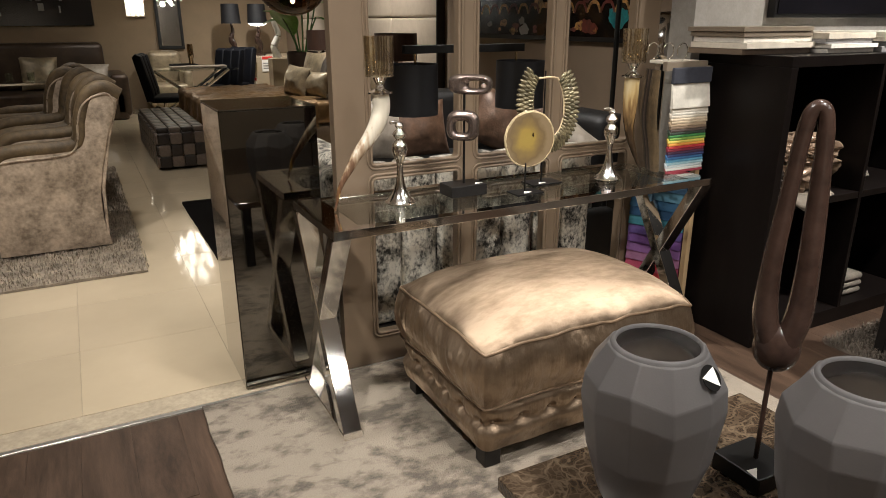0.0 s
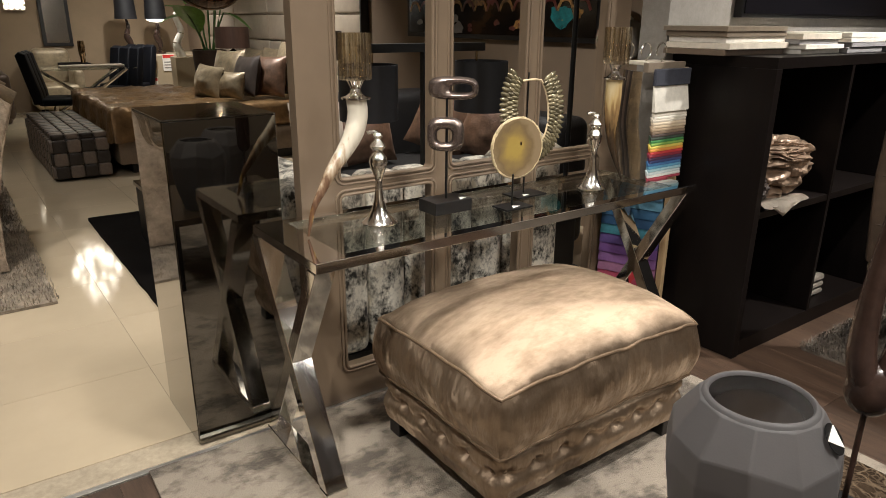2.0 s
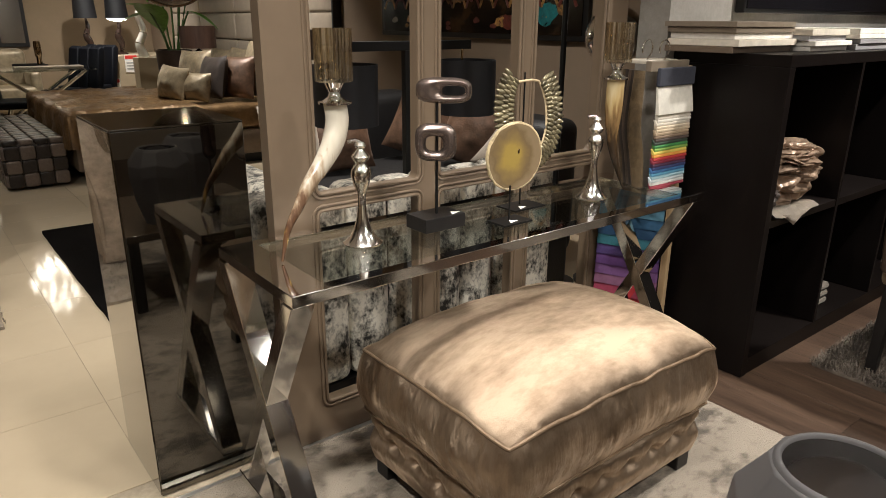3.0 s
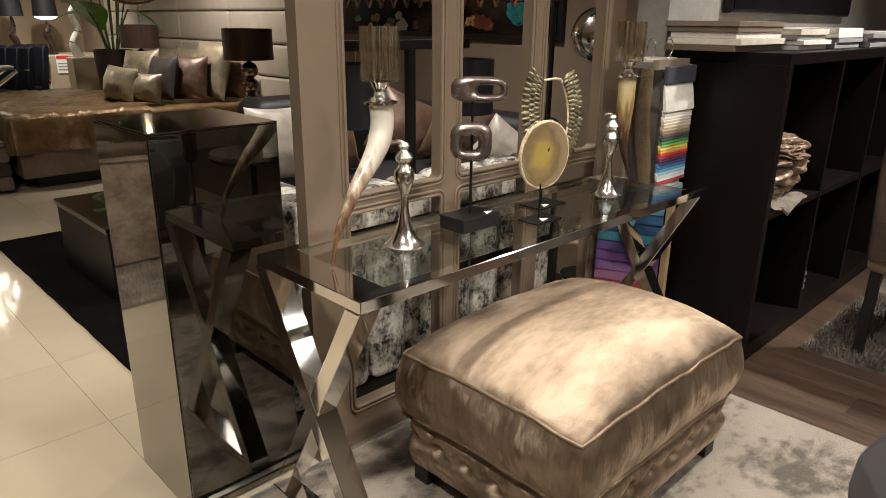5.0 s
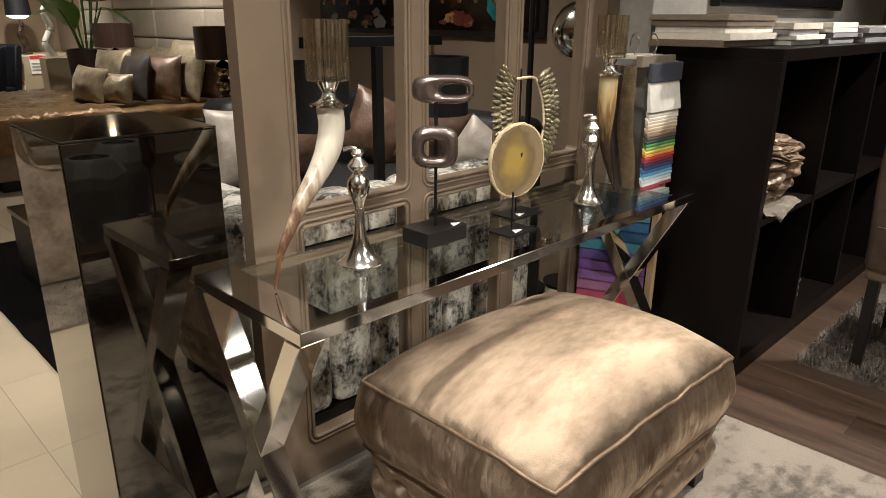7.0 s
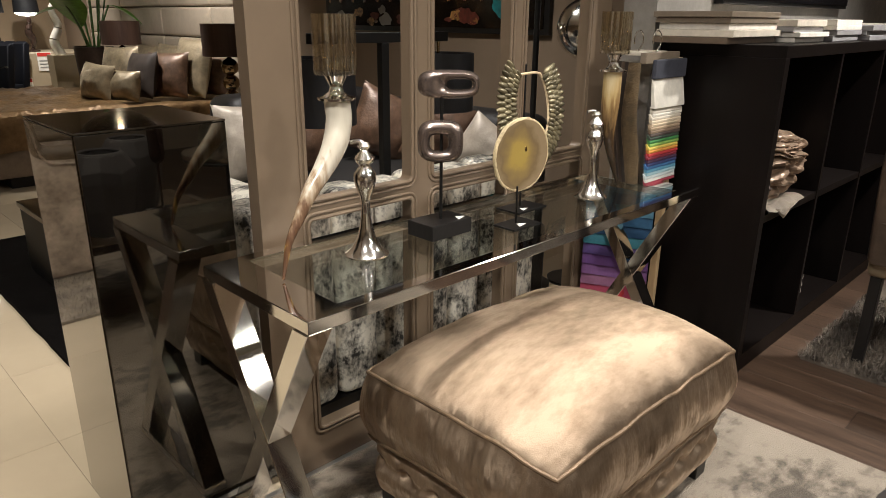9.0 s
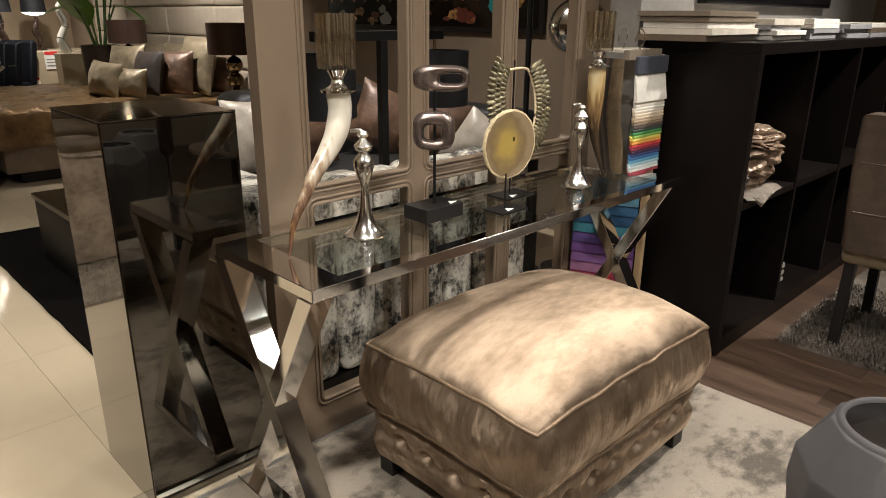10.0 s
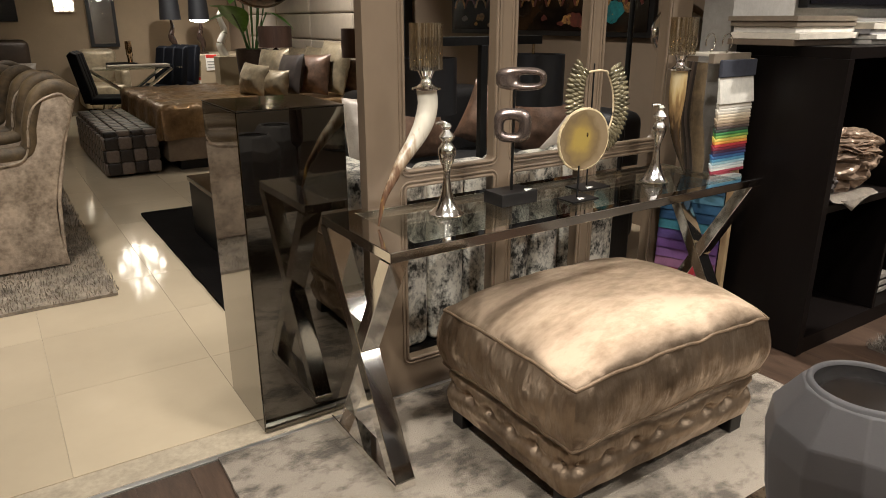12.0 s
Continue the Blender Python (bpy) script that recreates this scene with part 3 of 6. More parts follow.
part("top_frame", picture_frame(TX0, TX1, TY0, TY1, WX, WY, TZ - 0.030, TZ, 0.0016), M["chrome"], console, "polished chrome frame", smooth=False)
pane = part("glass_top", box(TX0 + WX + .001, TX1 - WX - .001, TY0 + WY + .001, TY1 - WY - .001, TZ - 0.007, TZ + 0.001, 0.001), M["glasstop"], console, "clear glass sheet with a green edge")
pane.visible_shadow = False
for lx0, lx1 in ((TX0 - 0.006, TX0 + 0.060), (TX1 - 0.060, TX1 + 0.006)):
    h0, h1, ym = 0.0, TZ - 0.030, (TY0 + TY1) / 2
    b = 0.054
    # one slanting bar runs through; the other meets it in two pieces
    part("leg", prism([(TY0 - .012, h0 + 0.03), (TY0 - .012 + b, h0 + 0.03), (TY1, h1), (TY1 - b, h1)], "x", lx0, lx1, 0.0015, 1), M["chrome"], console, smooth=False)
    part("leg", prism([(TY1 - b, h0 + 0.03), (TY1, h0 + 0.03), (TY0 + b, h1), (TY0, h1)], "x", lx0 + 0.002, lx1 - 0.002, 0.0015, 1), M["chrome"], console, smooth=False)
    part("foot_bar", box(lx0, lx1, TY0 - .012, TY1, 0.010, 0.040, 0.0015, 1), M["chrome"], console, smooth=False)

# ---- ottoman ----
OX0, OX1, OY0, OY1 = 1.500, 2.378, 1.992, 2.637
ottoman = thing("ottoman", ((OX0 + OX1) / 2, (OY0 + OY1) / 2, 0.012), "champagne velvet ottoman with a loose domed cushion and buttoned base", "ottoman")
ocx, ocy, ohx, ohy = (OX0 + OX1) / 2, (OY0 + OY1) / 2, (OX1 - OX0) / 2, (OY1 - OY0) / 2


def seam_z(u, v, z):
    """Corners stand a little higher than the middle of each edge."""
    c = (abs(u) * abs(v)) ** 3
    return z + 0.020 - 0.024 * c + 0.008 * noise.noise(Vector((u * 2.1, v * 2.1, z * 9)))


def ring_points(n, inset=0.0, r=0.05):
    pts = rounded(-ohx + inset, ohx - inset, -ohy + inset, ohy - inset, r, 6)
    out = []
    m = len(pts)
    length = [0]
    for i in range(m):
        a, b = Vector(pts[i]), Vector(pts[(i + 1) % m])
        length.append(length[-1] + (b - a).length)
    for k in range(n):
        s = length[-1] * k / n
        i = max(j for j in range(m) if length[j] <= s + 1e-9)
        t = (s - length[i]) / max(1e-9, length[i + 1] - length[i])
        a, b = Vector(pts[i]), Vector(pts[(i + 1) % m])
        out.append((a.lerp(b, t), s))
    return out


bm = bmesh.new()
N = 100
grid = []
for j in range(N + 1):
    row = []
    for i in range(N + 1):
        u, v = 2 * i / N - 1, 2 * j / N - 1
        du, dv = u, v
        # pull the square towards rounded corners
        k = 1 - 0.035 * (abs(u) * abs(v)) ** 6
        x, y = ocx + ohx * du * k, ocy + ohy * dv * k
        dome = (1 - abs(u) ** 2.6) * (1 - abs(v) ** 2.6)
        wrinkle = 0.006 * noise.noise(Vector((u * 7, v * 2.5, 3))) * (1 - dome) + 0.006 * noise.noise(Vector((u * 2, v * 2, 8)))
        row.append(bm.verts.new((x, y, seam_z(u, v, 0.432) + 0.098 * dome ** 0.62 + wrinkle)))
    grid.append(row)
for j in range(N):
    for i in range(N):
        bm.faces.new((grid[j][i], grid[j][i + 1], grid[j + 1][i + 1], grid[j + 1][i]))
rim = [grid[0][i] for i in range(N)] + [grid[j][N] for j in range(N)] + [grid[N][i] for i in range(N, 0, -1)] + [grid[j][0] for j in range(N, 0, -1)]
prev = rim
lower = []
SIDE = 10
for s in range(1, SIDE + 1):
    f = s / SIDE
    ring = []
    for v in rim:
        u, w = (v.co.x - ocx) / ohx, (v.co.y - ocy) / ohy
        gather = noise.noise(Vector((u * 21, w * 17, f * 1.2))) * (0.25 + math.exp(-3 * f) + 0.5 * math.exp(-5 * (1 - f)))
        out = math.sin(math.pi * f) * 0.024 + 0.006 * noise.noise(Vector((u * 5, w * 5, f * 2))) + 0.0045 * gather * math.sin(math.pi * f) ** 0.4
        n = Vector((u if abs(u) > abs(w) - 0.02 else 0, w if abs(w) > abs(u) - 0.02 else 0, 0))
        n = n.normalized() if n.length else Vector((0, 0, 0))
        z = v.co.z + (seam_z(u, w, 0.256) - 0.012 - v.co.z) * f
        ring.append(bm.verts.new((v.co.x + n.x * out, v.co.y + n.y * out, z)))
    for i in range(len(rim)):
        k = (i + 1) % len(rim)
        bm.faces.new((prev[i], prev[k], ring[k], ring[i]))
    prev = ring
bm.faces.new(prev)
top_line = [v.co.copy() for v in rim]
low_line = [v.co.copy() for v in prev]
cush = part("cushion", bm, M["velvet"], ottoman, "loose domed cushion with corded seams")
part("piping", sweep([p + Vector((0, 0, 0.001)) for p in top_line], 0.0052, 8, closed=True), M["piping"], cush, "corded seam")
part("piping", sweep([p + Vector((0, 0, -0.002)) for p in low_line], 0.0052, 8, closed=True), M["piping"], cush, "corded seam")
# buttoned base
bm = bmesh.new()
ROWS = 30
NB = 420
rp = ring_points(NB, 0.026, 0.03)
buttons = []
for sgn, axis, cnt in ((-1, "y", 8), (1, "y", 8), (-1, "x", 6), (1, "x", 6)):
    for k in range(cnt):
        f = (k + 0.5) / cnt * 2 - 1
        buttons.append(Vector((f * ohx, sgn * (ohy - 0.026))) if axis == "y" else Vector((sgn * (ohx - 0.026), f * ohy)))
rings = []
for r in range(ROWS + 1):
    f = r / ROWS
    z = 0.078 + (0.256 - 0.078) * f
    ring = []
    for p, s in rp:
        d = min((p - b).length for b in buttons)
        q = min(1.0, d / 0.054)
        sag = 0.57 - 0.05 * math.sin(q * math.pi / 2) ** 1.5  # the fold hangs lower between two buttons
        swell = 0.018 * math.sin(math.pi * min(1, f * 1.02)) ** 0.5
        tuft = 0.011 * math.exp(-((d / 0.017) ** 2) - ((f - 0.57) * 0.184 / 0.018) ** 2)
        crease = 0.012 * (1 - 0.35 * q) * math.exp(-(((f - sag) / 0.085) ** 2)) - 0.005 * math.exp(-(((f - sag + 0.22) / 0.12) ** 2))
        pull = 0.004 * noise.noise(Vector((p.x * 9, p.y * 9, f * 2))) + 0.002 * noise.noise(Vector((p.x * 40, p.y * 40, f * 4)))
        n = Vector((p.x / ohx, p.y / ohy))
        n = Vector((math.copysign(1, n.x), 0)) if abs(n.x) > abs(n.y) else Vector((0, math.copysign(1, n.y)))
        q = p + n * (swell - tuft - crease + pull - 0.035 * max(0.0, (f - 0.80) / 0.20) ** 1.6)
        ring.append(bm.verts.new((ocx + q.x, ocy + q.y, z)))
    rings.append(ring)
for a, b in zip(rings, rings[1:]):
    for i in range(NB):
        bm.faces.new((a[i], a[(i + 1) % NB], b[(i + 1) % NB], b[i]))
bm.faces.new(rings[0])
bm.faces.new(rings[-1])
tuftbase = part("upholstered_base", bm, M["velvet"], ottoman, "deep-buttoned velvet base")
for b in buttons:
    n = Vector((math.copysign(1, b.x), 0, 0)) if abs(b.x) > ohx - 0.035 else Vector((0, math.copysign(1, b.y), 0))
    part("button", ball(Vector((ocx + b.x, ocy + b.y, 0.183)) - n * 0.006, 0.0085, (1, 1, 1), 10), M["piping"], tuftbase)
for sx in (-1, 1):
    for sy in (-1, 1):
        x, y = ocx + sx * (ohx - 0.065), ocy + sy * (ohy - 0.065)
        part("leg", box(x - 0.03, x + 0.03, y - 0.03, y + 0.03, 0.012, 0.085, 0.003), M["blackwood"], ottoman)

# ---- rugs ----


def rug(name, x0, x1, y0, y1, h, material, label, rot=0.0, wave=0.004):
    bm = bmesh.new()
    nx, ny = max(2, int((x1 - x0) / 0.06)), max(2, int((y1 - y0) / 0.06))
    g = [[bm.verts.new((x0 + (x1 - x0) * i / nx + (0.006 * noise.noise(Vector((j * .4, i * .1, 1))) if i in (0, nx) else 0),
                        y0 + (y1 - y0) * j / ny + (0.006 * noise.noise(Vector((i * .4, j * .1, 5))) if j in (0, ny) else 0),
                        h + wave * noise.noise(Vector((i * .35, j * .35, 2))))) for i in range(nx + 1)] for j in range(ny + 1)]
    for j in range(ny):
        for i in range(nx):
            bm.faces.new((g[j][i], g[j][i + 1], g[j + 1][i + 1], g[j + 1][i]))
    b = bmesh.ops.extrude_face_region(bm, geom=bm.faces[:])
    for v in b["geom"]:
        if isinstance(v, bmesh.types.BMVert):
            v.co.z = 0.001
    if rot:
        c = Vector((x0, y1, 0))
        bmesh.ops.transform(bm, matrix=Matrix.Translation(c) @ Matrix.Rotation(radians(rot), 4, "Z") @ Matrix.Translation(-c), verts=bm.verts[:])
    return single(name, bm, material, label, "rug", ((x0 + x1) / 2, (y0 + y1) / 2, 0))


def pile(parent, x0, x1, y0, y1, z, count, length, material, seed):
    """Loose pile of a shag rug: many short bent blades in one mesh."""
    rnd = random.Random(seed)
    verts, faces = [], []
    for _ in range(count):
        x, y = rnd.uniform(x0, x1), rnd.uniform(y0, y1)
        a, l = rnd.uniform(0, 6.283), length * rnd.uniform(0.6, 1.2)
        dx, dy = math.cos(a), math.sin(a)
        w = 0.0019
        lean = rnd.uniform(0.3, 0.9) * l
        k = len(verts)
        verts += [(x - dy * w, y + dx * w, z), (x + dy * w, y - dx * w, z), (x + dx * lean * .4 + dy * w, y + dy * lean * .4 - dx * w, z + l * .7), (x + dx * lean * .4 - dy * w, y + dy * lean * .4 + dx * w, z + l * .7), (x + dx * lean, y + dy * lean, z + l * .85)]
        faces += [(k, k + 1, k + 2, k + 3), (k + 3, k + 2, k + 4)]
    base = BASE[parent]
    me = bpy.data.meshes.new("shag")
    me.from_pydata([(a - base.x, b - base.y, c - base.z) for a, b, c in verts], [], faces)
    me.materials.append(material)
    ob = new("shag", me)
    ob.parent = parent
    tagged(ob, kind="stuff")
    return ob


rug("viscose_rug", 0.79, 2.745, -0.6, STRIP - 0.018, 0.012, M["rug"], "silver-beige mottled viscose rug under ottoman and console", wave=0.002)

# ---- mirrored pedestal ----
PX0, PX1, PY0, PY1, PZ = 0.970, 1.318, 2.905, 3.275, 1.092
pedestal = thing("pedestal", ((PX0 + PX1) / 2, (PY0 + PY1) / 2, 0), "tall square pedestal clad in smoked mirror glass", "pedestal")
part("core", box(PX0 + .006, PX1 - .006, PY0 + .006, PY1 - .006, 0.001, PZ - .006), M["blackwood"], pedestal)
part("mirror_panel", box(PX0 + .001, PX1 - .001, PY0, PY0 + 0.005, 0.002, PZ - .006, 0.0015, 1), M["smoke"], pedestal)
part("mirror_panel", box(PX0 + .001, PX1 - .001, PY1 - 0.005, PY1, 0.002, PZ - .006, 0.0015, 1), M["smoke"], pedestal)
part("mirror_panel", box(PX0 - .001, PX0 + .0045, PY0 + .006, PY1 - .006, 0.002, PZ - .006, 0.0015, 1), M["smoke"], pedestal)
part("mirror_panel", box(PX1 - .0045, PX1 + .001, PY0 + .006, PY1 - .006, 0.002, PZ - .006, 0.0015, 1), M["smoke"], pedestal)
part("top_panel", box(PX0, PX1, PY0, PY1, PZ - 0.0055, PZ, 0.0015, 1), M["smoke"], pedestal)

# ---- bookcase with sample boards ----
CX0, CX1, CY0, CY1, CZ = 3.022, 5.42, 2.228, 2.695, 1.250
bookcase = thing("bookcase", ((CX0 + CX1) / 2, (CY0 + CY1) / 2, 0), "black-brown wooden open bookcase standing on walnut floor", "bookcase")
part("top_board", box(CX0, CX1, CY0, CY1, CZ - 0.042, CZ, 0.002), M["bookcase"], bookcase)
part("side_panel", box(CX0, CX0 + 0.042, CY0, CY1, 0.001, CZ - 0.042, 0.002), M["bookcase"], bookcase)
part("side_panel", box(CX1 - 0.042, CX1, CY0, CY1, 0.001, CZ - 0.042, 0.002), M["bookcase"], bookcase)
part("back_panel", box(CX0 + .042, CX1 - .042, CY1 - 0.012, CY1 - 0.002, 0.001, CZ - 0.042), M["bookcase"], bookcase)
part("bottom_board", box(CX0 + .042, CX1 - .042, CY0 + .004, CY1 - .012, 0.001, 0.075, 0.002), M["bookcase"], bookcase)
for k in range(4):
    a = CX0 + 0.042 + k * 0.588
    part("shelf", box(a, a + 0.564, CY0 + .006, CY1 - .012, 0.615, 0.645, 0.002), M["bookcase"], bookcase)
    if k:
        part("divider", box(a - 0.024, a, CY0 + .003, CY1 - .012, 0.075, CZ - 0.042, 0.002), M["bookcase"], bookcase)

rnd = random.Random(5)
BOARDS = [mat("sample_board_" + n, c, 0.4, 0, 30, 0.15, 0.05) for n, c in (("cream", (0.60, 0.54, 0.44)), ("taupe", (0.20, 0.16, 0.115)), ("grey", (0.27, 0.26, 0.26)), ("white", (0.72, 0.68, 0.60)), ("brown", (0.13, 0.095, 0.065)))]
STACKS = [  # x0, x1, front y, materials from below
    (2.935, 3.36, 2.395, (4, 0, 3, 1, 1)), (3.375, 3.70, 2.330, (3, 3, 2, 0)), (3.72, 4.05, 2.300, (2, 2, 3, 3)), (4.07, 4.40, 2.270, (2, 2, 2)), (4.42, 4.75, 2.27, (2, 4, 3)), (4.77, 5.2, 2.27, (1, 3, 2))]
for x0, x1, yf, kinds in STACKS:
    z = CZ + 0.0008
    for k in kinds:
        j = rnd.uniform(-0.012, 0.012)
        h = rnd.uniform(0.018, 0.024)
        single("sample_board", box(x0 + j, x1 + j, yf + rnd.uniform(-.012, .012), 2.685 + rnd.uniform(-.02, 0.0), z, z + h, 0.0015, 1), BOARDS[k],
               "flat framed sample board stacked on the bookcase", "sample board", ((x0 + x1) / 2, 2.5, z), "sample boards")
        z += h + 0.0006


def rumpled(at, w, d, h, material, label, seed):
    """One crumpled cloth: a flattened heap broken by sharp folds at two sizes."""
    bm = bmesh.new()
    nu, nv = 150, 70
    off = Vector((seed * 3.7, seed * 1.3, seed * 5.1))
    rows = []
    for j in range(nv + 1):
        th = math.pi * j / nv
        row = []
        for i in range(nu):
            ph = 2 * math.pi * i / nu
            n = Vector((math.sin(th) * math.cos(ph), math.sin(th) * math.sin(ph), math.cos(th)))
            q = Vector((n.x * 1.5, n.y * 1.5, n.z * 0.9)) + 0.7 * noise.noise_vector(n * 2.1 + off) + off
            run = 2.6 * math.sin(ph * 0.5 + seed) + 3.0 * q.x + 5.5 * q.z + 2.2 * noise.noise(q * 0.8)
            fold = 0.20 * abs(math.sin(run)) ** 0.7 - 0.10 * abs(math.sin(run * 0.53 + 1.1)) + 0.11 * (0.6 - 2.0 * abs(noise.noise(q * 1.7))) + 0.03 * noise.noise(q * 4)
            r = 0.80 + fold
            row.append(bm.verts.new((max(3.068, at[0] + n.x * w / 2 * r), at[1] + n.y * d / 2 * r, max(at[2], at[2] + h * 0.42 + n.z * h * 0.55 * r))))
        rows.append(row)
    for a, b in zip(rows, rows[1:]):
        for i in range(nu):
            bm.faces.new((a[i], a[(i + 1) % nu], b[(i + 1) % nu], b[i]))
    bmesh.ops.remove_doubles(bm, verts=bm.verts[:], dist=0.0004)
    bmesh.ops.recalc_face_normals(bm, faces=bm.faces[:])
    return single("folded_fabric", bm, material, label, "fabric", at, "fabrics in the bookcase")


def hanging_cover(x, w, z, y_edge, drop, material, label):
    """A thick cloth lying on the shelf with a pointed corner hanging over its front edge."""
    bm = bmesh.new()
    nu, ns = 24, 26
    g = []
    for j in range(ns + 1):
        row = []
        for i in range(nu + 1):
            u = 2 * i / nu - 1
            reach = drop * max(0.12, 1 - abs(u + 0.15) * 1.25)
            t = j / ns
            wav = 0.010 * noise.noise(Vector((u * 4, t * 3, 2))) + 0.004 * noise.noise(Vector((u * 13, t * 9, 4)))
            if t < 0.5:
                p = (x + u * w / 2, y_edge + 0.20 - 0.40 * t * 1.06, z + 0.016 + 0.014 * math.sin(t * 11) ** 2 + wav * .5)
            else:
                f = (t - .5) * 2
                p = (x + u * w / 2 * (1 - .25 * f), y_edge - 0.016 - 0.008 * math.sin(f * 3) + wav, z + 0.016 - reach * f)
            row.append(bm.verts.new(p))
        g.append(row)
    for a, b in zip(g, g[1:]):
        for i in range(nu):
            bm.faces.new((a[i], a[i + 1], b[i + 1], b[i]))
    bmesh.ops.solidify(bm, geom=bm.faces[:], thickness=0.007)
    return single("satin_cover", bm, material, label, "fabric", (x, y_edge, z), "fabrics in the bookcase")


hanging_cover(3.25, 0.34, 0.646, CY0 + 0.006, 0.055, M["creamvelvet"], "cream quilted satin cover hanging over the shelf edge")
rumpled((3.13, 2.36, 0.662), 0.16, 0.24, 0.14, M["clothdark"], "dark brown satin fabric bunched on the shelf", 2)
rumpled((3.31, 2.38, 0.668), 0.54, 0.32, 0.24, M["cloth"], "rumpled champagne satin fabric in a heap", 8)
rumpled((3.31, 2.34, 0.790), 0.48, 0.26, 0.14, M["cloth"], "champagne satin fabric folded over the front of the heap", 15)
rumpled((3.76, 2.40, 0.646), 0.26, 0.20, 0.09, M["greyvelvet"], "folded grey fabrics lying on the shelf", 4)
for k in range(3):
    single("folded_towel", box(3.68, 3.92, 2.30, 2.60, 0.076 + k * 0.036, 0.110 + k * 0.036, 0.015, 3), M["greyvelvet"], "folded grey fabric in a small pile", "fabric", (3.8, 2.45, 0.076 + k * .036), "folded fabrics")

tv = thing("television", (4.3, 2.69, 1.4), "large black flat television mounted on the wall", "television")
part("bezel", box(3.43, 5.0, 2.655, 2.697, 1.395, 2.30, 0.004), M["blackmetal"], tv)
part("screen", box(3.445, 4.985, 2.650, 2.6545, 1.412, 2.285), M["screen"], tv)

# ---- fabric swatch rack ----
rack = thing("swatch_rack", (2.87, 2.66, 0), "pine display rack with hanging ladders of coloured fabric swatches", "display rack")
part("post", box(2.945, 2.970, 2.570, 2.600, 0.001, 1.20, 0.003), M["pine"], rack)
part("header_board", box(2.775, 2.955, 2.63, 2.74, 1.208, 1.222, 0.002), BOARDS[0], rack, "cream header board")
part("header_board", box(2.715, 2.95, 2.575, 2.60, 1.185, 1.222, 0.002), BOARDS[1], rack, "grey card header")
for k, hy in enumerate((2.60, 2.66, 2.73)):
    c = Vector((2.82 - 0.02 * k, hy, 1.262))
    loop = [c + Vector((0.030 * math.cos(a), 0, 0.032 * math.sin(a))) for a in [radians(-70 + 25 * i) for i in range(12)]]
    loop.insert(0, c + Vector((0.002, 0, -0.042)))
    part("hanger_hook", sweep(loop, 0.0025, 8, n=40), M["chrome"], rack)
SW = [(0.62, 0.57, 0.47), (0.66, 0.62, 0.53), (0.58, 0.52, 0.42), (0.60, 0.50, 0.36), (0.50, 0.40, 0.27), (0.36, 0.27, 0.17), (0.20, 0.14, 0.09), (0.07, 0.05, 0.04),
      (0.03, 0.045, 0.03), (0.05, 0.20, 0.05), (0.20, 0.34, 0.06), (0.60, 0.46, 0.08), (0.62, 0.27, 0.04), (0.40, 0.03, 0.03), (0.18, 0.015, 0.03), (0.05, 0.02, 0.05),
      (0.03, 0.04, 0.12), (0.04, 0.12, 0.27), (0.10, 0.27, 0.40), (0.30, 0.45, 0.50), (0.50, 0.55, 0.55), (0.62, 0.60, 0.56), (0.30, 0.04, 0.06)]
SWM = [mat("swatch_fabric", c, 0.75, 0, 60, 0.12, 0.1, 300, sheen=0.3) for c in SW]


def swatch(x0, x1, yf, z0, z1, material, curl):
    bm = bmesh.new()
    prof = [(0, z1), (-0.006, z1 - (z1 - z0) * .3), (-0.012 - curl, z0 + 0.006), (-0.011 - curl, z0), (-0.002, z0 + 0.001), (0.006, z1)]
    return prism([(yf + a, b) for a, b in prof], "x", x0, x1, 0.001, 1)


part("swatch", box(2.725, 2.945, 2.540, 2.556, 1.135, 1.200, 0.004), mat("swatch_navy", (0.035, 0.037, 0.05), 0.8, 0, 60, 0.2), rack, "dark blue swatch header")
part("swatch", swatch(2.728, 2.944, 2.550, 1.035, 1.140, SWM[1], 0.006), SWM[1], rack, "large cream swatch")
for i, c in enumerate(SWM):
    z = 1.030 - i * 0.0118
    w = 0.003 * math.sin(i * 2.1)
    part("swatch", swatch(2.735 + w, 2.945 + w, 2.551, z - 0.012, z + 0.008, c, 0.0), c, rack)
LOW = [(0.10, 0.22, 0.34), (0.05, 0.12, 0.22), (0.12, 0.28, 0.40), (0.03, 0.10, 0.20), (0.02, 0.07, 0.16), (0.05, 0.20, 0.26), (0.10, 0.06, 0.22), (0.16, 0.07, 0.26), (0.22, 0.10, 0.28), (0.28, 0.12, 0.22), (0.36, 0.05, 0.10), (0.45, 0.03, 0.04)]
for i, c in enumerate(LOW):
    m = mat("swatch_low", c, 0.75, 0, 60, 0.12, 0.1, 300, sheen=0.3)
    z = 0.70 - i * 0.045
    b = swatch(0.0, 0.27, 0.0, z - 0.03, z + 0.03, m, 0.004)
    bmesh.ops.transform(b, matrix=Matrix.Translation((2.858, 2.862, 0)) @ Matrix.Rotation(radians(-68), 4, "Z"), verts=b.verts[:])
    part("swatch", b, m, rack)
for k in range(5):
    x = 2.685 + 0.010 * k
    part("hanging_fabric", sweep([(x, 2.60 + .02 * k, 1.19), (x - .006, 2.60 + .02 * k, 1.0), (x + 0.012, 2.59 + .02 * k, 0.88), (x + 0.02, 2.58 + .02 * k, 0.765)], lambda t: 0.024 + 0.008 * math.sin(3 * t), 12, 16, flat=0.14, up=(1, 0, 0)),
         (M["goldvelvet"], M["clothdark"], M["brownleather"], M["clothdark"], M["goldvelvet"])[k], rack, "draped sample length")

# ---- things on the console ----


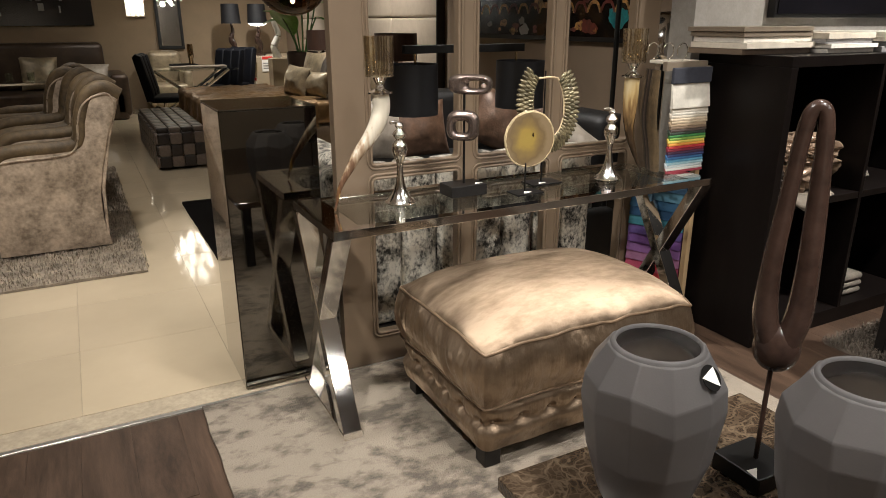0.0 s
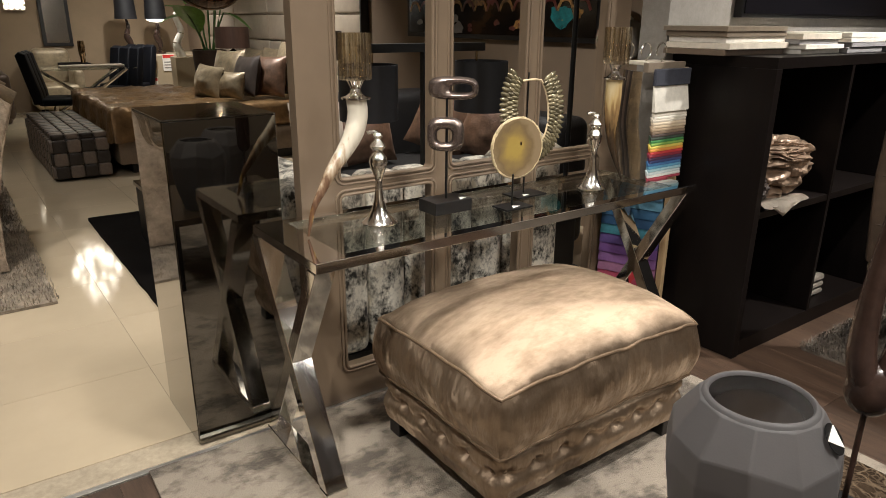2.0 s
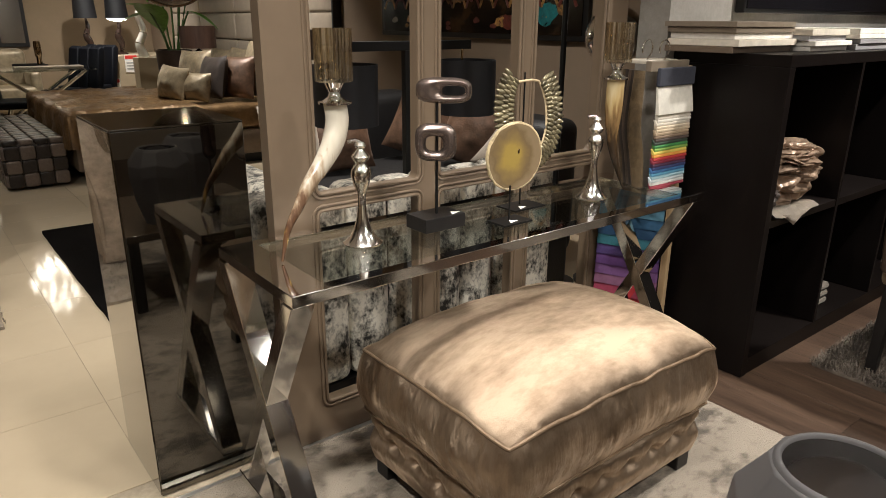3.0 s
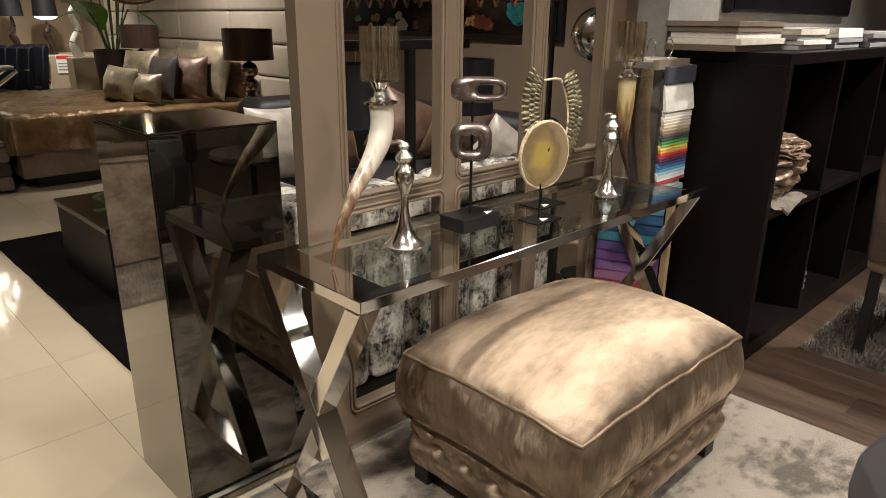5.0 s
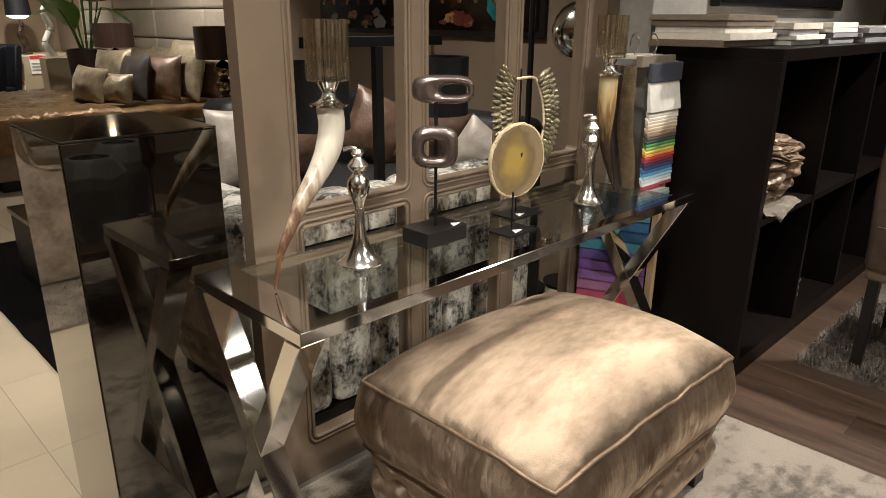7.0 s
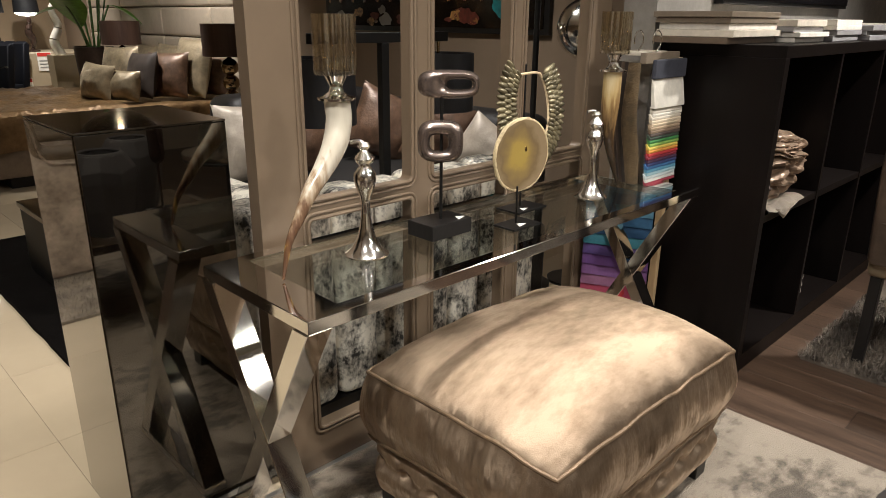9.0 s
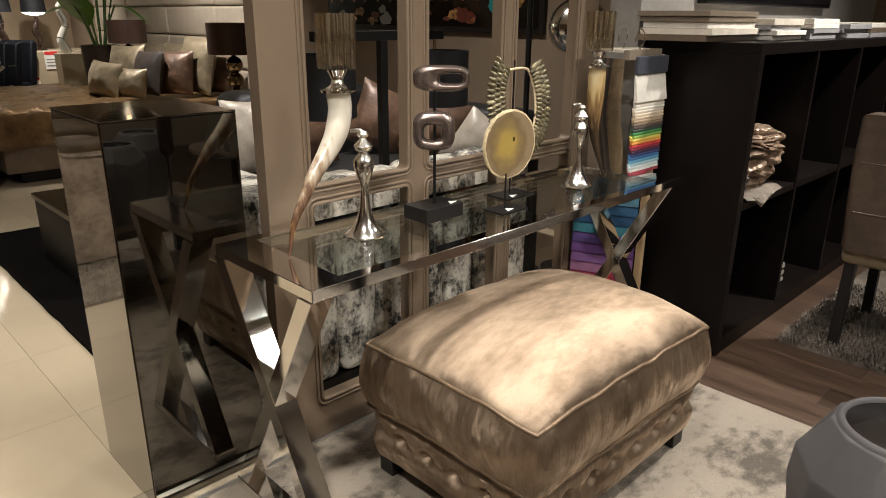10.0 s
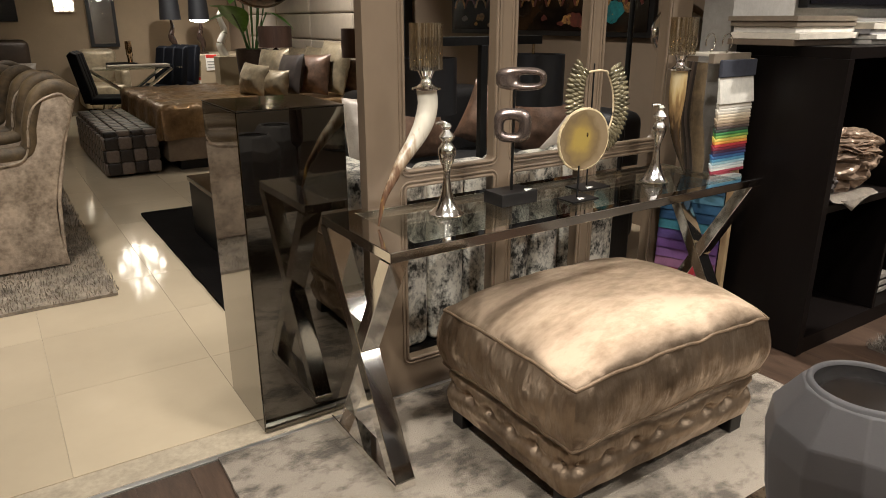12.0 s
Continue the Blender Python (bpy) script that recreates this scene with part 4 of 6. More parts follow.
def tag_card(at, turn=0.0, s=0.03, tilt=0.0):
    c = single("price_tag", prism([(-s, -s * .4), (s, -s * .1), (-s * .1, s * .8)], "z", 0, 0.0012), M["paper"], "small white folded price card", "price tag")
    c.matrix_world = Matrix.Translation(at) @ Matrix.Rotation(radians(turn), 4, "Z") @ Matrix.Rotation(radians(tilt), 4, "X")
    return tagged(c, group="price tags")


ZT = TZ + 0.0018


def horn_mat(stops):
    """Horn whose colour runs along its height, with streaks."""
    m = mat("streaked_horn", (0.5, 0.4, 0.3), 0.24, 0, 20, 0.3, 0.04, 90, stretch=(4, 4, 0.5))
    nt = m.node_tree
    b = nt.nodes["Principled BSDF"]
    tc, sep, add = nt.nodes.new("ShaderNodeTexCoord"), nt.nodes.new("ShaderNodeSeparateXYZ"), nt.nodes.new("ShaderNodeMath")
    n, mp, ramp = nt.nodes.new("ShaderNodeTexNoise"), nt.nodes.new("ShaderNodeMapping"), nt.nodes.new("ShaderNodeValToRGB")
    mp.inputs["Scale"].default_value = (60, 60, 7)
    nt.links.new(tc.outputs["Object"], sep.inputs[0])
    nt.links.new(tc.outputs["Object"], mp.inputs["Vector"])
    nt.links.new(mp.outputs[0], n.inputs["Vector"])
    n.inputs["Scale"].default_value, n.inputs["Detail"].default_value = 1.0, 5
    add.operation, add.inputs[1].default_value = "MULTIPLY_ADD", 0.32
    nt.links.new(n.outputs["Fac"], add.inputs[0])
    nt.links.new(sep.outputs["Z"], add.inputs[2])
    while len(ramp.color_ramp.elements) < len(stops):
        ramp.color_ramp.elements.new(0.5)
    for e, (p, c) in zip(ramp.color_ramp.elements, stops):
        e.position, e.color = p + 0.16, (*c, 1)
    nt.links.new(add.outputs[0], ramp.inputs["Fac"])
    nt.links.new(ramp.outputs["Color"], b.inputs["Base Color"])
    return m


PALE = [(0.0, (0.50, 0.34, 0.10)), (0.03, (0.13, 0.065, 0.028)), (0.08, (0.085, 0.045, 0.026)), (0.13, (0.14, 0.08, 0.045)), (0.19, (0.34, 0.25, 0.16)), (0.25, (0.58, 0.52, 0.41)), (0.40, (0.64, 0.59, 0.48))]
DARK = [(0.0, (0.03, 0.02, 0.012)), (0.10, (0.035, 0.022, 0.012)), (0.20, (0.06, 0.035, 0.016)), (0.28, (0.24, 0.15, 0.06)), (0.34, (0.44, 0.32, 0.14)), (0.41, (0.52, 0.42, 0.24))]


def horn_holder(path, cup, label, stops):
    h = thing("horn_candle_holder", (cup[0], cup[1], ZT), label, "candle holder")
    n = 48
    prof = lambda t: 0.0035 + 0.0270 * min(1.0, t / 0.75) ** 1.05
    pts = spline(path, n)
    part("horn", sweep(pts, prof, 22, up=(0.3, 1, 0)), horn_mat(stops), h, "polished streaked horn")
    c = (cup[0], cup[1], 0)
    zc = cup[2]
    collar = part("collar", lathe([(0.0, -0.056), (0.043, -0.056), (0.044, -0.051), (0.030, -0.047), (0.018, -0.038), (0.014, -0.026), (0.019, -0.016), (0.022, -0.010), (0.026, -0.002), (0.0, -0.002)], (c[0], c[1], zc), 28), M["chrome"], h, "chrome collar")
    glass_cup = part("cup", lathe([(0.0, 0.0), (0.044, 0.0), (0.0465, 0.004), (0.0475, 0.132), (0.0445, 0.132), (0.0425, 0.010), (0.0, 0.010)], (c[0], c[1], zc), 160, flute=0.0028), M["crystal"], h, "fluted clear glass cup")
    glass_cup.visible_shadow = False
    part("tea_light", lathe([(0.0, 0.011), (0.019, 0.011), (0.019, 0.028), (0.0, 0.028)], (c[0], c[1], zc), 20), M["chrome"], h, "metal tea light")
    return h


horn_holder([(1.274, 2.612, ZT + 0.004), (1.297, 2.618, 0.842), (1.332, 2.624, 0.896), (1.370, 2.630, 0.950), (1.414, 2.636, 0.998), (1.450, 2.64, 1.048), (1.471, 2.648, 1.102), (1.468, 2.65, 1.151)], (1.468, 2.65, 1.205), "pale curved horn candle holder with chrome collar and glass cup", PALE)
horn_holder([(2.652, 2.604, ZT + 0.004), (2.604, 2.604, 0.850), (2.570, 2.604, 0.93), (2.559, 2.604, 1.0), (2.558, 2.604, 1.08), (2.558, 2.604, 1.168)], (2.558, 2.604, 1.222), "dark streaked horn candle holder with chrome collar and glass cup", DARK)


def candlestick(x, y):
    c = thing("candlestick", (x, y, ZT), "polished silver baluster candlestick with flared foot", "candlestick", "silver candlesticks")
    part("stem", lathe([(0.0, 0.0), (0.055, 0.0), (0.056, 0.004), (0.050, 0.008), (0.036, 0.022), (0.024, 0.045), (0.016, 0.075), (0.012, 0.105), (0.011, 0.135), (0.014, 0.150), (0.022, 0.170), (0.028, 0.192), (0.027, 0.208), (0.017, 0.222), (0.012, 0.227), (0.021, 0.236), (0.025, 0.246), (0.019, 0.255), (0.011, 0.262), (0.009, 0.268), (0.0, 0.270)], (x, y, ZT), 36), M["silver"], c)
    part("finial", lathe([(0.0, 0.268), (0.012, 0.268), (0.016, 0.276), (0.012, 0.285), (0.0, 0.288)], (x, y, ZT), 20), M["silver"], c)
    part("arm", sweep([(x + .004, y, ZT + 0.280), (x - 0.010, y + 0.008, ZT + 0.287), (x - 0.028, y + 0.018, ZT + 0.284)], 0.006, 10, 10), M["silver"], c)
    return c


candlestick(1.528, 2.630)
candlestick(2.447, 2.582)


def loop_form(c, w, h, hole_w, hole_h, t, shift=(0, 0), turn=0.0, n=48):
    """A smooth pebble with a hole: a ring swept between an outer and an inner rounded outline."""
    bm = bmesh.new()
    rings = []
    S = 14
    for i in range(n):
        a = 2 * math.pi * i / n
        e = 0.62
        cx, cz = math.copysign(abs(math.cos(a)) ** e, math.cos(a)), math.copysign(abs(math.sin(a)) ** e, math.sin(a))
        o = Vector((w / 2 * cx, 0, h / 2 * cz))
        q = Vector((hole_w / 2 * cx + shift[0], 0, hole_h / 2 * cz + shift[1]))
        m, d = (o + q) / 2, (o - q) / 2
        ring = []
        for k in range(S):
            b = 2 * math.pi * k / S
            ring.append(bm.verts.new(m + d * math.cos(b) + Vector((0, t / 2 * math.sin(b), 0))))
        rings.append(ring)
    for i in range(n):
        a, b = rings[i], rings[(i + 1) % n]
        for k in range(S):
            bm.faces.new((a[k], a[(k + 1) % S], b[(k + 1) % S], b[k]))
    bmesh.ops.transform(bm, matrix=Matrix.Translation(c) @ Matrix.Rotation(radians(turn), 4, "Z"), verts=bm.verts[:])
    return bm


pebble = thing("pebble_sculpture", (1.79, 2.64, ZT), "two bronze-coloured pierced pebbles on a rod and black block", "sculpture")
part("block", box(1.715, 1.865, 2.585, 2.685, ZT, ZT + 0.042, 0.002), M["blackwood"], pebble)
part("rod", lathe([(0.0, 0.04), (0.0045, 0.04), (0.0045, 0.42), (0.0, 0.42)], (1.79, 2.632, ZT), 12), M["blackmetal"], pebble)
part("pebble", loop_form((1.783, 2.628, 1.020), 0.122, 0.112, 0.048, 0.042, 0.050, (-0.004, -0.004), -42), M["bronze"], pebble)
part("pebble", loop_form((1.812, 2.628, 1.166), 0.162, 0.074, 0.066, 0.026, 0.048, (0.028, 0.0), -42), M["bronze"], pebble)
tag_card((1.835, 2.600, ZT + 0.0430), 10, 0.02)

agate = thing("agate_disc", (2.0, 2.53, ZT), "yellow-brown polished agate slice on a thin black stand", "ornament")
AC = Vector((2.022, 2.545, 0.964))
bm = bmesh.new()
rim_pts = []
for i in range(72):
    a = 2 * math.pi * i / 72
    r = 0.0985 * (1 + 0.025 * noise.noise(Vector((math.cos(a) * 2, math.sin(a) * 2, 1))) + 0.008 * noise.noise(Vector((math.cos(a) * 9, math.sin(a) * 9, 4))))
    rim_pts.append((r * math.cos(a), r * 1.02 * math.sin(a)))
turn = Matrix.Translation(AC) @ Matrix.Rotation(radians(-8), 4, "Z")
bm = prism(rim_pts, "y", -0.006, 0.006, 0.002, 2)
bmesh.ops.transform(bm, matrix=turn, verts=bm.verts[:])
part("slice", bm, M["agate"], agate)
bm = sweep([(x, 0, z) for x, z in rim_pts], 0.0062, 8, closed=True, up=(0, 1, 0))
bmesh.ops.transform(bm, matrix=turn, verts=bm.verts[:])
for v in bm.verts:
    v.co += 0.0022 * noise.noise_vector(v.co * 70)
part("rind", bm, M["agaterim"], agate, "rough pale rind")
bm = ball((0.012, -0.004, 0.016), 0.0065, (0.8, 0.5, 1.6), 12)
bmesh.ops.transform(bm, matrix=turn, verts=bm.verts[:])
part("hollow", bm, M["goldball"], agate, "small crystal hollow")
part("rod", lathe([(0.0, 0.0), (0.003, 0.0), (0.003, 0.115), (0.0, 0.115)], (2.005, 2.540, ZT), 10), M["blackmetal"], agate)
part("base_plate", box(1.945, 2.065, 2.495, 2.575, ZT, ZT + 0.006, 0.001), M["blackmetal"], agate)
tag_card((2.0, 2.515, ZT + 0.0065), 5, 0.02)

neck = thing("shell_necklace", (2.19, 2.66, ZT), "necklace of layered dyed shells on a thin black stand", "ornament")
part("base_plate", box(2.09, 2.23, 2.600, 2.690, ZT, ZT + 0.006, 0.001), M["blackmetal"], neck)
part("rod", lathe([(0.0, 0.0), (0.003, 0.0), (0.003, 0.44), (0.0, 0.44)], (2.163, 2.655, ZT), 10), M["blackmetal"], neck)
NC = Vector((2.163, 2.636, 1.075))
nt_turn = Matrix.Translation(NC) @ Matrix.Rotation(radians(-7), 4, "Z")


def neck_pt(a, r):
    return Vector((math.sin(a) * (0.070 + r * 1.15), -0.010 - 0.02 * math.cos(a), -math.cos(a) * (0.125 + r * 0.9)))


loop = [nt_turn @ neck_pt(a, 0.0) for a in [radians(-142 + 284 * i / 40) for i in range(41)]]
part("cord", sweep(loop, 0.0042, 8), M["cord"], neck, "woven natural cord")
part("cord", sweep([loop[0], nt_turn @ Vector((0, -0.01, 0.104)), loop[-1]], 0.004, 8, 12), M["cord"], neck, "woven natural cord")
shell_mesh = None
rnd = random.Random(9)
for layer, (r, s) in enumerate(((0.010, 1.15), (0.026, 1.35), (0.044, 1.6))):
    cnt = 46
    for i in range(cnt):
        a = radians(-140 + 280 * (i + 0.5 * (layer % 2)) / cnt)
        p = neck_pt(a, r)
        if shell_mesh is None:
            b = ball((0, 0, 0), 0.0085, (0.72, 0.75, 1.55), 10)
            for v in b.verts:
                v.co.x *= 1 - 0.2 * v.co.z / 0.010
            shell_mesh = finish(b, "shell", M["shell"])
        o = new("shell", shell_mesh)
        o.parent = neck
        o.matrix_basis = Matrix.Translation(-BASE[neck]) @ nt_turn @ Matrix.Translation(p + Vector((0, -0.004 * (2 - layer), 0))) @ Matrix.Rotation(-a + math.pi, 4, "Y") @ Matrix.Rotation(rnd.uniform(-.3, .3), 4, "Z") @ Matrix.Diagonal((s, s, s, 1))
tag_card((2.14, 2.618, ZT + 0.0065), 8, 0.02)

# ---- marble coffee table with vases and a loop sculpture ----
MT = 0.405
marble = thing("coffee_table", (1.66, 1.13, 0.012), "low coffee table with brown veined marble top", "coffee table")
part("top", box(1.262, 2.055, 0.72, 1.532, MT - 0.035, MT, 0.003), M["marble"], marble, "dark brown veined marble slab")
for x in (1.31, 2.0):
    for y in (0.77, 1.48):
        part("leg", box(x - .025, x + .025, y - .025, y + .025, 0.012, MT - .035, 0.003), M["blackmetal"], marble)


def facet_vase(x, y, z, spin, label, tagged_card):
    v = thing("faceted_vase", (x, y, z), label, "vase", "grey faceted vases")
    rnd = random.Random(int(spin * 100))
    n = 11
    rows = [(0.094, 0.0, 0), (0.129, 0.12, 0), (0.146, 0.240, 0), (0.141, 0.290, 0), (0.100, 0.357, 0), (0.0865, 0.3585, 0)]
    skew = [rnd.uniform(-.07, .07) for _ in range(n)]
    bm = bmesh.new()
    rings = []
    for k, (r, h, o) in enumerate(rows):
        ring = []
        for i in range(n):
            a = 2 * math.pi * (i + o + skew[i] * (k < 3)) / n + spin
            rise = 0.011 * math.sin(i * 2.4 + spin) if k in (2, 3) else 0
            ring.append(bm.verts.new((x + r * math.cos(a), y + r * math.sin(a), z + h + rise)))
        rings.append(ring)
    for k, (a, b) in enumerate(zip(rings, rings[1:])):
        for i in range(n):
            j = (i + 1) % n
            if rows[k][2] == rows[k + 1][2]:
                bm.faces.new((a[i], a[j], b[j], b[i]))
            else:
                bm.faces.new((a[i], a[j], b[i]))
                bm.faces.new((a[j], b[j], b[i]))
    bm.faces.new(rings[0])
    bmesh.ops.recalc_face_normals(bm, faces=bm.faces[:])
    bmesh.ops.bevel(bm, geom=[e for e in bm.edges if all(u.co.z > z + 0.01 for u in e.verts) and not e.is_boundary], offset=0.003, segments=2, profile=0.6, affect="EDGES")
    body = part("body", bm, M["vase"], v, "frosted faceted body")
    part("lip", lathe([(0.0950, 0.3560), (0.0925, 0.3615), (0.0890, 0.3650), (0.0860, 0.3655), (0.0832, 0.3630), (0.0822, 0.3580)], (x, y, z), 48, caps=False), M["vase"], v, "smooth round rim")
    part("inside", lathe([(0.0824, 0.3585), (0.096, 0.346), (0.128, 0.290), (0.132, 0.230), (0.114, 0.11), (0.080, 0.012), (0.0, 0.012)], (x, y, z), 48, caps=False), M["vase"], v, "frosted inner side")
    if tagged_card:
        d = Vector((0.20, -0.98, 0)).normalized()
        m4 = Matrix.Translation(Vector((x, y, z + 0.334)) + d * 0.1195) @ Matrix.Rotation(math.atan2(d.y, d.x) + math.pi / 2, 4, "Z") @ Matrix.Rotation(radians(52), 4, "X")
        b = lathe([(0.0, 0.0), (0.026, 0.0), (0.026, 0.001), (0.0, 0.001)], (0, 0, 0), 24)
        bmesh.ops.transform(b, matrix=m4, verts=b.verts[:])
        st = part("sticker", b, M["blackmetal"], v, "round dark sticker")
        b = prism([(-0.024, -0.004), (0.010, -0.022), (0.016, 0.022)], "z", 0.0012, 0.0025)
        bmesh.ops.transform(b, matrix=m4 @ Matrix.Rotation(radians(110), 4, "Z"), verts=b.verts[:])
        part("price_tag", b, M["paper"], v, "white triangular price tag")
    return v


facet_vase(1.512, 1.338, MT + .0005, 0.2, "large frosted grey faceted glass vase on the marble table", True)
facet_vase(1.745, 1.045, MT + .0005, 0.5, "second frosted grey faceted glass vase beside the sculpture", False)
sculpt = thing("loop_sculpture", (1.785, 1.272, MT), "dark brown elongated loop sculpture on a black base", "sculpture")
part("base", box(1.72, 1.85, 1.21, 1.335, MT + .0005, MT + 0.042, 0.003), M["blackmetal"], sculpt)
part("rod", lathe([(0.0, 0.04), (0.0055, 0.04), (0.0055, 0.29), (0.0, 0.29)], (1.785, 1.272, MT), 12), M["darkresin"], sculpt)
LT = Matrix.Translation((1.787, 1.272, 0)) @ Matrix.Rotation(radians(-50), 4, "Z")
path = [(-0.016, 0.735), (-0.034, 0.80), (-0.036, 0.90), (-0.026, 1.04), (-0.016, 1.16), (-0.006, 1.215), (0.012, 1.228), (0.026, 1.205), (0.032, 1.14), (0.038, 1.02), (0.042, 0.90), (0.040, 0.80), (0.022, 0.735)]
sizes = [0.040, 0.036, 0.029, 0.024, 0.022, 0.022, 0.022, 0.022, 0.024, 0.029, 0.033, 0.038, 0.040]


def loop_r(t):
    s = t * (len(sizes) - 1)
    k = min(int(s), len(sizes) - 2)
    return sizes[k] + (sizes[k + 1] - sizes[k]) * (s - k)


bm = sweep([(x * 0.86, 0, z) for x, z in path], lambda t: loop_r(t) * 0.70, 16, 70, up=(0, 1, 0))
join(bm, ball((0.003, 0, 0.722), 0.048, (1.0, 0.7, 1.15), 24))
bmesh.ops.transform(bm, matrix=LT, verts=bm.verts[:])
part("loop", bm, M["darkresin"], sculpt)
tag_card((1.735, 1.235, MT + 0.0425), 30, 0.02)

st = thing("round_side_table", (2.42, 0.72, 0.012), "round black side table with tray of bottles", "side table")
part("top", lathe([(0, .53), (.25, .53), (.255, .54), (.25, .55), (0, .55)], (2.42, .72, 0), 40), M["blackmetal"], st)
part("rim", lathe([(.245, .55), (.255, .55), (.255, .575), (.245, .575)], (2.42, .72, 0), 40), M["silver"], st)
part("column", lathe([(0, .012), (.15, .012), (.15, .03), (.02, .04), (.02, .53), (0, .53)], (2.42, .72, 0), 24), M["blackmetal"], st)
single("wine_bottle", lathe([(0, 0), (.042, 0), (.045, .01), (.045, .17), (.035, .21), (.015, .24), (.014, .31), (.017, .312), (.017, .325), (0, .327)], (2.50, .80, .551), 24), M["white"], "white textured sparkling wine bottle on the tray", "bottle", (2.5, .8, .551))
cl = thing("glass_cloche", (2.32, 0.80, 0.551), "clear glass cloche over a small dark ornament", "ornament")
part("base", lathe([(0, 0), (.11, 0), (.11, .015), (0, .015)], (2.32, .80, .551), 30), M["blackwood"], cl)
dome = part("dome", lathe([(.10, .016), (.102, .12), (.085, .19), (.045, .235), (.008, .245), (.0, .25)], (2.32, .80, .551), 30), M["clear"], cl)
part("ornament", sweep([(2.32, .80, .567), (2.335, .80, .62), (2.305, .80, .68), (2.32, .80, .73)], lambda t: .035 - .02 * t, 10, 16), M["bronze"], cl)

# ---- sofa group behind the partition ----
back = thing("sofa", (2.1, 3.6, 0), "corner sofa in mottled silver and black crushed velvet", "sofa")
NCH = 8
for k in range(NCH):
    x0 = 1.372 + k * 0.172
    part("back_channel", box(x0, x0 + 0.170, 3.02, 3.20, 0.09, 0.815 - 0.006 * (k % 2), 0.045, 4), M["silvervelvet"], back, "mottled velvet channel")
part("plinth", box(1.40, 2.72, 3.04, 3.19, 0.001, 0.088), M["blackwood"], back)
part("seat", box(1.9, 3.2, 3.52, 5.0, 0.12, 0.42, 0.05, 3), M["silvervelvet"], back)
part("seat_cushion", box(1.92, 3.2, 3.5, 4.5, 0.42, 0.575, 0.06, 3), M["blackvelvet"], back)
part("side_arm", box(1.66, 1.88, 3.50, 4.9, 0.10, 0.70, 0.07, 4), M["silvervelvet"], back, "mottled velvet arm")
part("backrest", box(3.18, 3.46, 3.5, 5.1, 0.10, 0.86, 0.07, 4), M["blackvelvet"], back)
part("backrest", box(2.22, 3.2, 4.62, 4.9, 0.10, 0.93, 0.07, 4), M["blackvelvet"], back)
part("seat_link", box(1.55, 3.1, 3.23, 3.32, 0.001, 0.40, 0.03, 3), M["blackvelvet"], back)
pillow((2.08, 4.16, 0.60), 0.34, 0.36, 0.17, M["creamvelvet"], "cream velvet pillow against the sofa back", -14, 10, 4, 1, "sofa pillows")
pillow((2.38, 4.20, 0.585), 0.38, 0.34, 0.18, M["coppervelvet"], "copper velvet pillow on the black sofa", -14, -6, -3, 2, "sofa pillows")
pillow((2.90, 4.30, 0.585), 0.40, 0.38, 0.18, M["coppervelvet"], "copper velvet pillow leaning on its corner", -14, -25, 25, 3, "sofa pillows")
pillow((3.00, 3.98, 0.585), 0.34, 0.36, 0.16, M["coppervelvet"], "small copper satin pillow", -10, -50, 20, 4, "sofa pillows")
pillow((2.88, 3.57, 0.585), 0.32, 0.30, 0.15, M["creamvelvet"], "pale silver pillow with piped edge", -12, -55, 35, 5, "sofa pillows")

tlamp = thing("twin_arm_floor_lamp", (2.23, 3.40, 0), "black floor lamp with crossbar and two box shades", "floor lamp")
part("post", box(2.212, 2.248, 3.385, 3.415, 0.02, 1.240, 0.002), M["blackmetal"], tlamp)
part("foot", box(2.10, 2.36, 3.33, 3.47, 0.001, 0.02, 0.002), M["blackmetal"], tlamp)
part("crossbar", box(1.90, 2.56, 3.385, 3.415, 1.240, 1.277, 0.002), M["blackmetal"], tlamp)
for x in (1.96, 2.52):
    sh = part("shade", lathe([(0.125, -0.25), (0.125, -0.02), (0.122, -0.02), (0.122, -0.25)], (x + (.03 if x > 2.2 else -.02), 3.40, 1.215), 32), M["blackshade"], tlamp, "black drum shade")
    part("drop", lathe([(0, 0), (0.006, 0), (0.006, 0.045), (0, 0.045)], (x, 3.40, 1.195), 10), M["goldball"], tlamp, "brass drop")
pole = thing("floor_lamp", (3.18, 3.42, 0), "slim black floor lamp pole beside the sofa", "floor lamp")
part("pole", lathe([(0, 0.02), (0.014, 0.02), (0.014, 2.0), (0, 2.0)], (3.18, 3.42, 0), 14), M["blackmetal"], pole)
part("foot", lathe([(0, 0.001), (0.13, 0.001), (0.13, 0.02), (0, 0.02)], (3.18, 3.42, 0), 30), M["blackmetal"], pole)
part("shade", lathe([(0.20, 1.9), (0.16, 2.2), (0.157, 2.2), (0.197, 1.9)], (3.18, 3.42, 0), 30), M["blackshade"], pole)
globe = thing("mirror_ball_lamp", (3.415, 3.30, 0), "chrome mirror ball lamp on a slim stand", "lamp")
part("ball", ball((3.415, 3.30, 1.285), 0.145, seg=36), M["silver"], globe)
part("stand", lathe([(0, 0.001), (0.12, 0.001), (0.12, 0.015), (0.012, 0.02), (0.012, 1.15), (0, 1.15)], (3.415, 3.30, 0), 24), M["blackmetal"], globe)

